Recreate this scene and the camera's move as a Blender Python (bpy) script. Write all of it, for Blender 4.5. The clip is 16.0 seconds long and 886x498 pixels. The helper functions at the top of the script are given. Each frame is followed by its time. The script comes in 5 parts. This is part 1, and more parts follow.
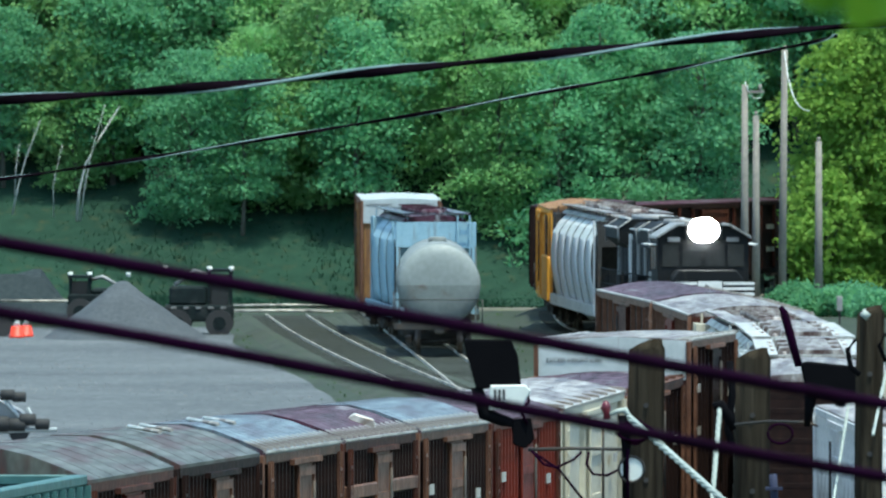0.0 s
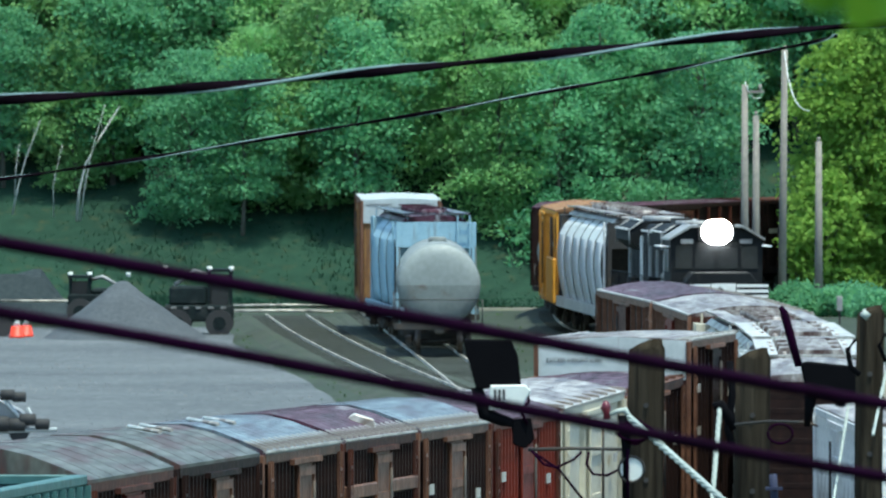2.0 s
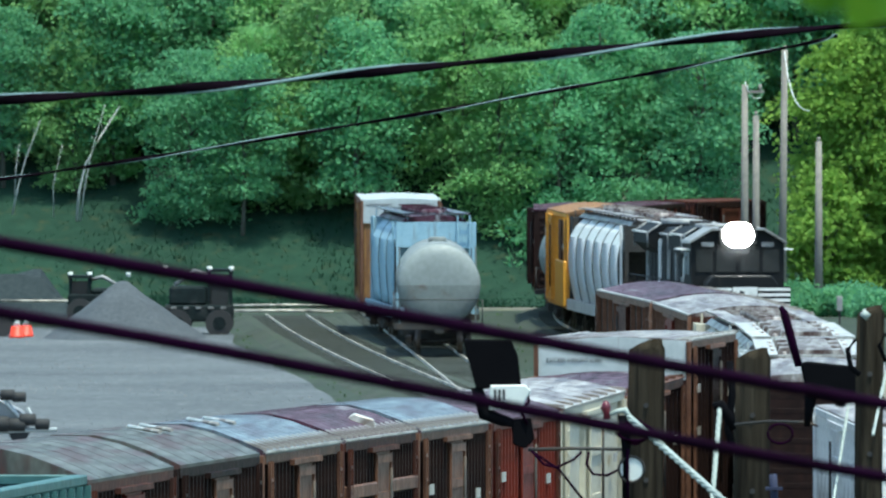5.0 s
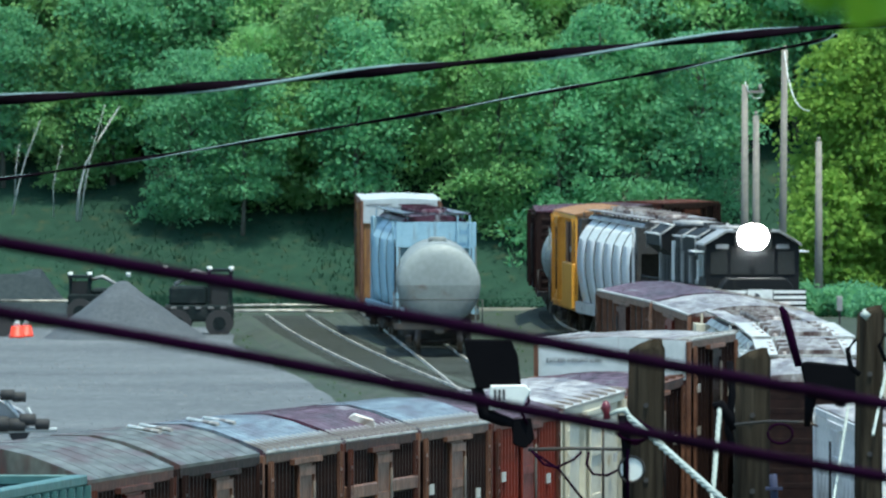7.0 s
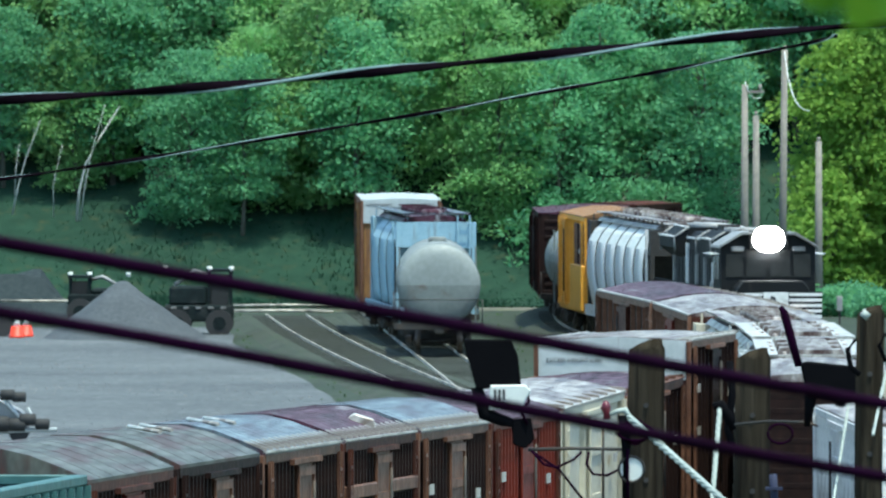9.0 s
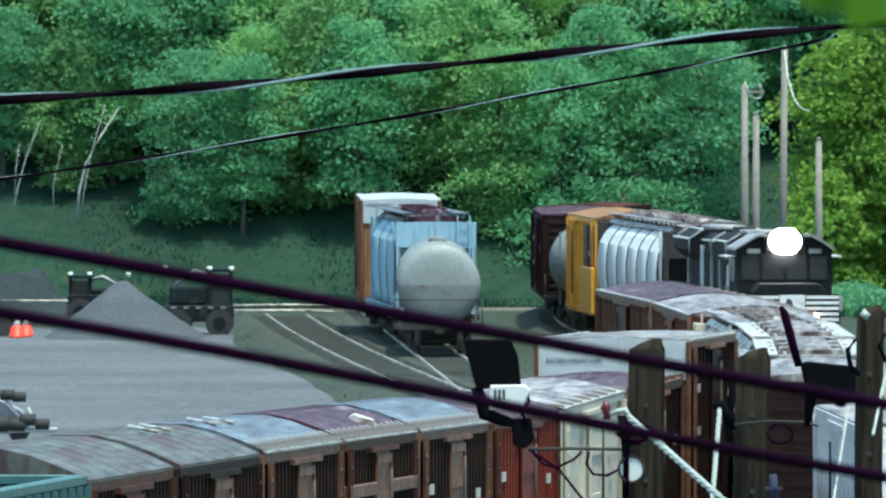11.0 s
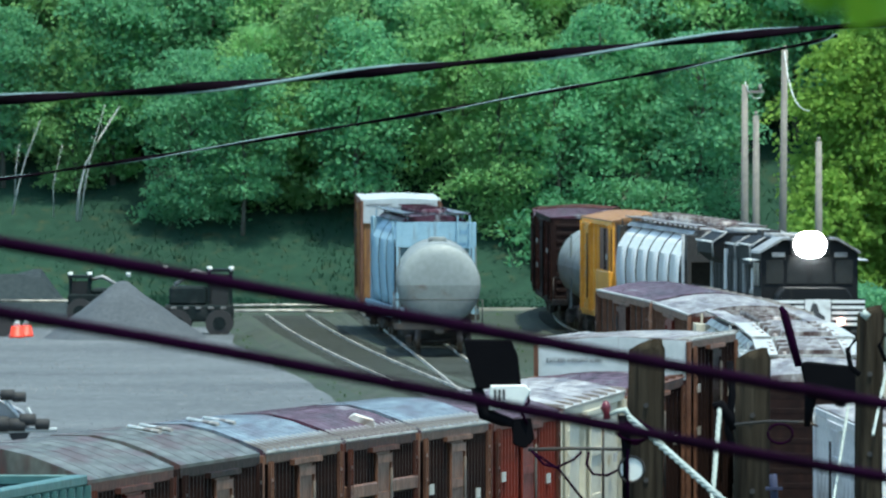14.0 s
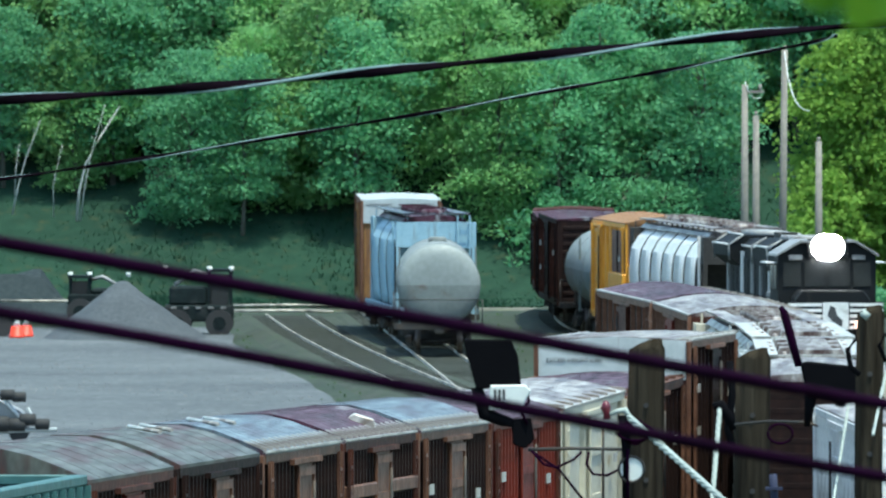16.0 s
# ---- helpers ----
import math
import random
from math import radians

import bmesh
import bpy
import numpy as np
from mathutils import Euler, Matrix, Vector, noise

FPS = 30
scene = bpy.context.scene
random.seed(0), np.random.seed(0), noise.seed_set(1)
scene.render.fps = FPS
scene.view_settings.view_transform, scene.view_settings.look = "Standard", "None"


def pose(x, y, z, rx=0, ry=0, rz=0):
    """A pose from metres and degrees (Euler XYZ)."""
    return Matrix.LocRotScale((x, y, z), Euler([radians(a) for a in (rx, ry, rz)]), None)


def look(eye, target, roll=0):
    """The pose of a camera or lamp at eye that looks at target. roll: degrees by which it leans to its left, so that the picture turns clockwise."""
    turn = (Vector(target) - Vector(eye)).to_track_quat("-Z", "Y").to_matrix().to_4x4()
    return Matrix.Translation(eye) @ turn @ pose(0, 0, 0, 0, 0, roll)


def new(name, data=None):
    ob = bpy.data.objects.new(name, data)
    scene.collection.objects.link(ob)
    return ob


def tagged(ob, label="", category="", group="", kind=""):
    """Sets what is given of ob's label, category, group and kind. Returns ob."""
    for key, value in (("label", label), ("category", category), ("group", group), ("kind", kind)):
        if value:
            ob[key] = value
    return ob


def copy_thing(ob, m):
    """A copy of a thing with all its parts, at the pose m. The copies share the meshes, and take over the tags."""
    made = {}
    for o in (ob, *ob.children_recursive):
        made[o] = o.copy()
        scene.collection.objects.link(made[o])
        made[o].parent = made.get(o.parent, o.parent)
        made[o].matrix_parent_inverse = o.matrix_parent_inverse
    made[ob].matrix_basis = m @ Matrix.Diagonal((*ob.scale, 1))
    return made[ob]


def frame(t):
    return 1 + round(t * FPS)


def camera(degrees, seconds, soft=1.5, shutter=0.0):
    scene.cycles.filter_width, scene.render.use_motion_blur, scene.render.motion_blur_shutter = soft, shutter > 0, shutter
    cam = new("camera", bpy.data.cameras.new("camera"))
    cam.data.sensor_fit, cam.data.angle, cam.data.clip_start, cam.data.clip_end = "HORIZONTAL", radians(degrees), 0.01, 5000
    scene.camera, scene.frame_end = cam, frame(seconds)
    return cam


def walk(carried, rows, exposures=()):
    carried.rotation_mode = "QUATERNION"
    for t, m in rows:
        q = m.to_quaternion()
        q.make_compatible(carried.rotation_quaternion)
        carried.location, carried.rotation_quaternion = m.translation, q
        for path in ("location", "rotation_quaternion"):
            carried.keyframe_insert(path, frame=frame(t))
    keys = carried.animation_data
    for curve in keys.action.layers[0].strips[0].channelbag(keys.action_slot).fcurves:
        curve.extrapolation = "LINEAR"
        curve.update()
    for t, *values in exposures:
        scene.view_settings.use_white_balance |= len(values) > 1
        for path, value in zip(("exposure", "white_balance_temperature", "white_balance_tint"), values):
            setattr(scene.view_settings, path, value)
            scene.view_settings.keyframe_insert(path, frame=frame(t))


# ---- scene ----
# Telephoto view over a freight yard. x right, y away from the camera, z up; rail level is z = 0.
cam = camera(3.4, 16.0, soft=2.2)
EYE = (0.0, 0.0, 11.9)
HERE = look(EYE, (0.0, 1000.0, 11.9 - 16.695))
cam.data.dof.use_dof = True
cam.data.dof.focus_distance = 190.0
cam.data.dof.aperture_fstop = 21.0
walk(cam, [(0.0, HERE), (16.0, HERE)], exposures=[(0.0, 1.02, 5960, -7), (6.0, 1.06, 5960, -7), (16.0, 1.10, 5960, -7)])

# ---- light ----
SUN_DIR = Vector((0.15, -0.24, 0.96)).normalized()
world = bpy.data.worlds.new("sky")
scene.world = world
world.use_nodes = True
wn = world.node_tree.nodes
sky = wn.new("ShaderNodeTexSky")
sky.sky_type = "NISHITA"
sky.sun_disc = False
sky.sun_elevation = math.asin(SUN_DIR.z)
sky.sun_rotation = math.atan2(SUN_DIR.x, SUN_DIR.y)
sky.air_density, sky.dust_density, sky.ozone_density = 1.0, 1.5, 1.0
wn["Background"].inputs["Strength"].default_value = 0.15
world.node_tree.links.new(sky.outputs[0], wn["Background"].inputs["Color"])
sun_data = bpy.data.lights.new("sun", "SUN")
sun_data.energy, sun_data.angle, sun_data.color = 2.8, radians(3.0), (1.0, 0.93, 0.82)
sun = new("sun", sun_data)
sun.matrix_world = look((0, 300, 0), Vector((0, 300, 0)) - SUN_DIR)
sun.location = (-200, 400, 200)


# ---- materials ----
def mat(name, a, b=None, rough=0.7, metal=0.0, fine=6.0, coarse=0.7, grime=None, amount=0.35,
        bump=0.15, streak=False, trans=0.0, per=0.0, glow=None, spec=0.5, grain=False, runs=None):
    """Two tones mixed by fine and coarse noise; grime is a third tone in stains or down-running streaks."""
    m = bpy.data.materials.new(name)
    m.use_nodes = True
    nt = m.node_tree
    N, L = nt.nodes, nt.links
    bs = N["Principled BSDF"]
    bs.inputs["Roughness"].default_value = rough
    bs.inputs["Metallic"].default_value = metal
    bs.inputs["Specular IOR Level"].default_value = spec
    b = b or tuple(c * 0.75 for c in a)
    tc = N.new("ShaderNodeTexCoord")

    def tex(scale, detail, vec=None):
        n = N.new("ShaderNodeTexNoise")
        n.inputs["Scale"].default_value = scale
        n.inputs["Detail"].default_value = detail
        L.new(vec or tc.outputs["Object"], n.inputs["Vector"])
        return n.outputs["Fac"]

    def ramp(fac, lo, hi):
        r = N.new("ShaderNodeMapRange")
        r.inputs["From Min"].default_value, r.inputs["From Max"].default_value = lo, hi
        L.new(fac, r.inputs["Value"])
        return r.outputs["Result"]

    def mix(fac, x, y, blend="MIX"):
        k = N.new("ShaderNodeMix")
        k.data_type, k.blend_type = "RGBA", blend
        if isinstance(fac, float):
            k.inputs["Factor"].default_value = fac
        else:
            L.new(fac, k.inputs["Factor"])
        for sock, v in ((k.inputs["A"], x), (k.inputs["B"], y)):
            if isinstance(v, tuple):
                sock.default_value = (*v, 1)
            else:
                L.new(v, sock)
        return k.outputs["Result"]

    along_z = None
    if grain or runs:
        gm = N.new("ShaderNodeMapping")
        gm.inputs["Scale"].default_value = runs or (1.0, 1.0, 0.06)
        L.new(tc.outputs["Object"], gm.inputs["Vector"])
        along_z = gm.outputs["Vector"]
    f1, f2 = tex(fine, 6.0, along_z), tex(coarse, 4.0, along_z)
    both = N.new("ShaderNodeMath")
    both.operation = "ADD"
    L.new(f1, both.inputs[0])
    L.new(f2, both.inputs[1])
    col = mix(ramp(both.outputs[0], 0.75, 1.25), a, b)
    if grime:
        vec = None
        if streak:
            mp = N.new("ShaderNodeMapping")
            mp.inputs["Scale"].default_value = (3.0, 3.0, 0.35)
            L.new(tc.outputs["Object"], mp.inputs["Vector"])
            vec = mp.outputs["Vector"]
        elif runs:
            vec = along_z
        col = mix(ramp(tex(1.6, 7.0, vec), 0.72 - amount * 0.5, 0.86 - amount * 0.4), col, grime)
    if per:
        oi = N.new("ShaderNodeObjectInfo")
        hs = N.new("ShaderNodeHueSaturation")
        mr = N.new("ShaderNodeMapRange")
        mr.inputs["To Min"].default_value, mr.inputs["To Max"].default_value = 1 - per, 1 + per
        L.new(oi.outputs["Random"], mr.inputs["Value"])
        L.new(mr.outputs["Result"], hs.inputs["Value"])
        spin = N.new("ShaderNodeMath")
        spin.operation = "MULTIPLY"
        spin.inputs[1].default_value = 7.3
        L.new(oi.outputs["Random"], spin.inputs[0])
        part_of = N.new("ShaderNodeMath")
        part_of.operation = "FRACT"
        L.new(spin.outputs[0], part_of.inputs[0])
        hue = N.new("ShaderNodeMapRange")
        hue.inputs["To Min"].default_value, hue.inputs["To Max"].default_value = 0.5 - per * 0.08, 0.5 + per * 0.05
        L.new(part_of.outputs[0], hue.inputs["Value"])
        L.new(hue.outputs["Result"], hs.inputs["Hue"])
        L.new(col, hs.inputs["Color"])
        col = hs.outputs["Color"]
    L.new(col, bs.inputs["Base Color"])
    rr = N.new("ShaderNodeMapRange")
    rr.inputs["To Min"].default_value, rr.inputs["To Max"].default_value = max(0.03, rough - 0.15), min(1, rough + 0.15)
    L.new(f1, rr.inputs["Value"])
    L.new(rr.outputs["Result"], bs.inputs["Roughness"])
    if bump:
        bp = N.new("ShaderNodeBump")
        bp.inputs["Strength"].default_value, bp.inputs["Distance"].default_value = bump, 0.03
        L.new(f1, bp.inputs["Height"])
        L.new(bp.outputs["Normal"], bs.inputs["Normal"])
    if trans:
        tr = N.new("ShaderNodeBsdfTranslucent")
        L.new(col, tr.inputs["Color"])
        ms = N.new("ShaderNodeMixShader")
        ms.inputs["Fac"].default_value = trans
        L.new(bs.outputs[0], ms.inputs[1])
        L.new(tr.outputs[0], ms.inputs[2])
        L.new(ms.outputs[0], N["Material Output"].inputs["Surface"])
    if glow:
        bs.inputs["Emission Color"].default_value = (*glow[0], 1)
        bs.inputs["Emission Strength"].default_value = glow[1]
    return m


RUST = (0.13, 0.06, 0.03)
M = dict(
    boxcar_brown=mat("boxcar brown paint", (0.085, 0.026, 0.015), (0.045, 0.015, 0.010), 0.6, grime=(0.030, 0.016, 0.012), streak=True, spec=0.15),
    boxcar_tan=mat("faded tan paint", (0.19, 0.092, 0.055), (0.10, 0.046, 0.028), 0.55, grime=(0.06, 0.026, 0.015), streak=True, amount=0.5, spec=0.2),
    boxcar_red=mat("oxide red paint", (0.17, 0.024, 0.013), (0.10, 0.017, 0.010), 0.55, grime=(0.06, 0.024, 0.015), streak=True, spec=0.15),
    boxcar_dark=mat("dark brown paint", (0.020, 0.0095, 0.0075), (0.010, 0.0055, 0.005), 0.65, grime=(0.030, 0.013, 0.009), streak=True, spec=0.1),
    cream=mat("cream paint", (0.56, 0.52, 0.40), (0.46, 0.42, 0.32), 0.5, grime=(0.30, 0.22, 0.14), streak=True, amount=0.2),
    white=mat("chalky white paint", (0.44, 0.47, 0.47), (0.35, 0.38, 0.38), 0.5, grime=(0.24, 0.22, 0.20), streak=True, amount=0.2, spec=0.3),
    pale_blue=mat("pale blue paint", (0.31, 0.46, 0.53), (0.24, 0.38, 0.46), 0.5, grime=(0.17, 0.19, 0.19), streak=True, amount=0.25, spec=0.3),
    silver=mat("dull silver paint", (0.84, 0.83, 0.80), (0.62, 0.61, 0.59), 0.32, 0.05, grime=(0.30, 0.27, 0.25), streak=True, amount=0.3),
    # Eave glints are in this colour; roof bars, a vent and boards share it.
    pale_and_glint=mat("pale metal with painted glint", (0.62, 0.60, 0.55), (0.30, 0.28, 0.25), 0.35, 0.2, grime=(0.13, 0.085, 0.06), amount=0.35),
    spoil=mat("dark grey spoil", (0.036, 0.046, 0.048), (0.024, 0.032, 0.034), 0.95, fine=5.0, coarse=0.4, bump=0.8, spec=0.1),
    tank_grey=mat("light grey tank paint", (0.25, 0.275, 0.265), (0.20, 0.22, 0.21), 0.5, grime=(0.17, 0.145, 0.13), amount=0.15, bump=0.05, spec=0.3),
    tank_low=mat("darker grey tank paint with grime", (0.19, 0.21, 0.20), (0.145, 0.165, 0.155), 0.6, grime=(0.12, 0.10, 0.085), bump=0.05, spec=0.3),
    yellow=mat("ochre yellow paint", (0.80, 0.38, 0.035), (0.64, 0.29, 0.03), 0.55, grime=(0.16, 0.08, 0.03), streak=True, amount=0.25),
    # Shade on the yellow car's end is in this tone; a tan car shares it.
    yellow_end=mat("darker ochre paint with rust", (0.30, 0.15, 0.04), (0.18, 0.085, 0.03), 0.65, grime=RUST, streak=True),
    teal=mat("teal paint", (0.055, 0.14, 0.135), (0.04, 0.10, 0.098), 0.5, grime=(0.07, 0.07, 0.055), streak=True, amount=0.25, spec=0.3),
    roof_grey=mat("weathered galvanised roof", (0.145, 0.18, 0.205), (0.048, 0.055, 0.070), 0.36, 0.2, fine=3.0, coarse=0.8, grime=(0.050, 0.024, 0.036), amount=0.5, spec=0.35, runs=(2.2, 0.16, 1.0)),
    roof_moss=mat("dull grey roof", (0.115, 0.120, 0.100), (0.034, 0.036, 0.034), 0.5, 0.05, fine=3.0, coarse=0.8, grime=(0.065, 0.032, 0.027), amount=0.55, spec=0.25, runs=(2.2, 0.16, 1.0)),
    roof_purple=mat("rusted purple-brown roof", (0.090, 0.038, 0.056), (0.022, 0.009, 0.014), 0.45, 0.0, fine=3.0, coarse=0.8, grime=(0.21, 0.20, 0.21), amount=0.3, spec=0.08, runs=(2.2, 0.16, 1.0)),
    roof_white=mat("white roof", (0.42, 0.39, 0.36), (0.11, 0.080, 0.075), 0.38, 0.05, fine=3.0, coarse=0.9, grime=(0.055, 0.028, 0.024), amount=0.55, spec=0.3, runs=(2.2, 0.16, 1.0)),
    steel_dark=mat("dark sooty steel", (0.05, 0.045, 0.04), (0.03, 0.028, 0.026), 0.7, 0.3, grime=(0.09, 0.06, 0.04)),
    wheel=mat("worn wheel steel", (0.16, 0.13, 0.11), (0.08, 0.065, 0.055), 0.5, 0.7),
    loco_black=mat("black locomotive paint", (0.007, 0.008, 0.009), (0.010, 0.011, 0.012), 0.65, grime=(0.022, 0.020, 0.018), streak=True, amount=0.2, bump=0.05, spec=0.15),
    loco_grey=mat("dusty grey panels", (0.28, 0.28, 0.27), (0.20, 0.20, 0.20), 0.45, grime=(0.1, 0.09, 0.08)),
    loco_white=mat("white locomotive paint", (0.72, 0.72, 0.70), (0.58, 0.58, 0.56), 0.45, grime=(0.25, 0.22, 0.2), amount=0.15),
    glass_dark=mat("dark cab glass", (0.02, 0.022, 0.025), (0.015, 0.016, 0.018), 0.1, bump=0.0),
    lamp=mat("lit headlight lens", (1, 1, 1), (1, 1, 1), 0.3, bump=0.0, glow=((1.0, 0.88, 0.84), 60.0)),
    ditch=mat("lit amber-white ditch light", (1, 0.9, 0.8), (1, 0.9, 0.8), 0.3, bump=0.0, glow=((1.0, 0.40, 0.28), 3.0)),
    ground=mat("yard ground of cinders and weeds", (0.046, 0.055, 0.043), (0.028, 0.037, 0.029), 0.95, fine=2.0, coarse=0.09, grime=(0.040, 0.066, 0.034), amount=0.45, bump=0.5, spec=0.15),
    gravel=mat("pale crushed stone", (0.125, 0.136, 0.140), (0.056, 0.064, 0.070), 0.95, fine=4.0, coarse=0.09, grime=(0.17, 0.173, 0.175), amount=0.3, bump=0.5, spec=0.2),
    ballast=mat("grey-brown ballast", (0.058, 0.064, 0.052), (0.034, 0.041, 0.033), 0.95, fine=9.0, coarse=0.3, grime=(0.045, 0.068, 0.036), amount=0.45, bump=0.8, spec=0.15),
    # Shade inside the gondola is this colour; a pole bracket shares it.
    navy=mat("dull dark blue lining", (0.022, 0.028, 0.07), (0.014, 0.018, 0.045), 0.8),
    heap=mat("grey crushed stone heap", (0.066, 0.076, 0.084), (0.044, 0.052, 0.060), 0.95, fine=7.0, coarse=0.5, bump=0.9),
    sand=mat("pale sandy track", (0.12, 0.115, 0.09), (0.08, 0.08, 0.062), 0.95, fine=2.5, coarse=0.2, grime=(0.13, 0.14, 0.07)),
    rail=mat("rail steel", (0.70, 0.63, 0.52), (0.05, 0.048, 0.04), 0.45, 0.2, fine=1.6, coarse=0.9),
    tie=mat("weathered sleeper wood", (0.060, 0.062, 0.052), (0.038, 0.041, 0.034), 0.9, spec=0.15),
    pole=mat("grey weathered pole wood", (0.045, 0.037, 0.026), (0.010, 0.008, 0.006), 0.95, fine=26.0, coarse=6.0, grime=(0.012, 0.010, 0.009), streak=True, bump=0.9, spec=0.03, grain=True),
    # Wood tone lightened to hold the haze over the far poles.
    far_pole=mat("pale pole wood with haze in the tone", (0.26, 0.235, 0.20), (0.19, 0.175, 0.15), 0.9, streak=True, grime=(0.15, 0.135, 0.12)),
    cable=mat("black cable sheath", (0.012, 0.0015, 0.012), (0.007, 0.0015, 0.007), 0.9, bump=0.05, spec=0.01),
    cable_gloss=mat("black cable sheath", (0.005, 0.002, 0.005), (0.003, 0.002, 0.003), 0.9, bump=0.02, spec=0.02),
    # Sky highlight of the upper cables, held in a colour of its own.
    strand=mat("pale thread for the sky highlight", (0.20, 0.28, 0.28), (0.12, 0.18, 0.18), 0.5, 0.2),
    black=mat("black enamel", (0.004, 0.004, 0.005), (0.005, 0.005, 0.006), 0.9, bump=0.03, spec=0.02),
    rope=mat("pale twisted rope", (0.42, 0.47, 0.43), (0.27, 0.31, 0.28), 0.7, fine=40.0),
    white_plastic=mat("white plastic", (0.72, 0.74, 0.70), (0.62, 0.64, 0.60), 0.4),
    red_plastic=mat("dark red insulator", (0.13, 0.008, 0.02), (0.08, 0.006, 0.015), 0.3),
    orange=mat("orange plastic", (0.80, 0.05, 0.015), (0.60, 0.04, 0.015), 0.5),
    bark=mat("grey-brown bark", (0.085, 0.085, 0.07), (0.055, 0.055, 0.045), 0.95, fine=12.0, bump=0.6),
    birch=mat("white birch bark", (0.34, 0.36, 0.33), (0.22, 0.24, 0.22), 0.8, grime=(0.05, 0.05, 0.05), amount=0.2),
    # Greens lifted well past real leaves: distance haze is in the colour.
    leaf_deep_hazed=mat("deep green leaves with haze in the tone", (0.185, 0.41, 0.195), (0.135, 0.33, 0.180), 0.7, fine=1.2, coarse=0.25, bump=0.0, trans=0.55, spec=0.03, per=0.12),
    leaf_mid_hazed=mat("mid green leaves with haze in the tone", (0.265, 0.48, 0.175), (0.195, 0.40, 0.170), 0.7, fine=1.2, coarse=0.25, bump=0.0, trans=0.55, spec=0.03, per=0.15),
    leaf_bright=mat("yellow-green leaves", (0.25, 0.40, 0.075), (0.17, 0.31, 0.065), 0.7, fine=1.2, coarse=0.3, bump=0.0, trans=0.5, spec=0.05),
    leaf_near=mat("fresh spring leaves", (0.20, 0.38, 0.02), (0.14, 0.30, 0.02), 0.6, bump=0.0, trans=0.5),
    grass=mat("rough grass", (0.034, 0.080, 0.046), (0.025, 0.060, 0.036), 0.9, fine=3.0, coarse=0.3, bump=0.0, trans=0.4, spec=0.1),
    weed=mat("pale weeds", (0.10, 0.15, 0.075), (0.07, 0.11, 0.055), 0.9, fine=3.0, coarse=0.3, bump=0.0, trans=0.4, spec=0.1),
    forest_floor=mat("mossy forest floor", (0.020, 0.048, 0.030), (0.014, 0.034, 0.022), 0.95, fine=1.5, coarse=0.2, grime=(0.034, 0.048, 0.026), bump=0.4, spec=0.1),
    stone=mat("loose pale stones", (0.15, 0.158, 0.162), (0.10, 0.106, 0.11), 0.95),
    letter=mat("black lettering", (0.03, 0.03, 0.035), (0.05, 0.05, 0.05), 0.6, bump=0.0),
    tag=mat("white stencil", (0.5, 0.48, 0.42), (0.3, 0.28, 0.24), 0.5),
    machine_green=mat("dirty dark machine paint", (0.012, 0.020, 0.020), (0.008, 0.012, 0.013), 0.85, grime=(0.035, 0.04, 0.038), spec=0.15),
    tyre=mat("black rubber", (0.02, 0.02, 0.02), (0.03, 0.03, 0.03), 0.8),
)


# ---- mesh helpers ----
def box(bm, x0, x1, y0, y1, z0, z1):
    v = [bm.verts.new(p) for p in ((x0, y0, z0), (x1, y0, z0), (x1, y1, z0), (x0, y1, z0),
                                   (x0, y0, z1), (x1, y0, z1), (x1, y1, z1), (x0, y1, z1))]
    for q in ((3, 2, 1, 0), (4, 5, 6, 7), (0, 1, 5, 4), (1, 2, 6, 5), (2, 3, 7, 6), (3, 0, 4, 7)):
        bm.faces.new([v[i] for i in q])
    return bm


def tube(bm, pts, radii, n=10, smooth=True, caps=True):
    """A round bar through pts."""
    pts = [Vector(p) for p in pts]
    if not isinstance(radii, (list, tuple)):
        radii = [radii] * len(pts)
    rings = []
    for i, p in enumerate(pts):
        d = (pts[min(i + 1, len(pts) - 1)] - pts[max(i - 1, 0)]).normalized()
        up = Vector((0, 0, 1)) if abs(d.z) < 0.9 else Vector((1, 0, 0))
        a = d.cross(up).normalized()
        b = a.cross(d)
        rings.append([bm.verts.new(p + (a * math.cos(k * math.tau / n) + b * math.sin(k * math.tau / n)) * radii[i]) for k in range(n)])
    for r, s in zip(rings, rings[1:]):
        for k in range(n):
            f = bm.faces.new((r[k], r[(k + 1) % n], s[(k + 1) % n], s[k]))
            f.smooth = smooth
    if caps:
        bm.faces.new(rings[0][::-1])
        bm.faces.new(rings[-1])
    return bm


def loft(bm, profile, y0, y1, smooth=False):
    """An outline in x and z, drawn along y and closed at both ends."""
    a = [bm.verts.new((x, y0, z)) for x, z in profile]
    b = [bm.verts.new((x, y1, z)) for x, z in profile]
    n = len(profile)
    for i in range(n):
        f = bm.faces.new((a[i], a[(i + 1) % n], b[(i + 1) % n], b[i]))
        f.smooth = smooth
    bm.faces.new(a[::-1])
    bm.faces.new(b)
    return bm


def mesh_of(name, bm, material, soft=0.0):
    if soft:
        bmesh.ops.bevel(bm, geom=list(bm.edges), offset=soft, segments=1, affect="EDGES", clamp_overlap=True)
    bmesh.ops.recalc_face_normals(bm, faces=bm.faces)
    me = bpy.data.meshes.new(name)
    bm.to_mesh(me)
    bm.free()
    me.materials.append(material)
    return me


def part(name, bm, material, parent, label="", at=None, soft=0.0):
    """One mesh object under a thing; bm may be a ready mesh."""
    me = bm if isinstance(bm, bpy.types.Mesh) else mesh_of(name, bm, material, soft)
    ob = new(name, me)
    ob.parent = parent
    if at is not None:
        ob.matrix_basis = at
    if label:
        ob["label"] = label
    return ob


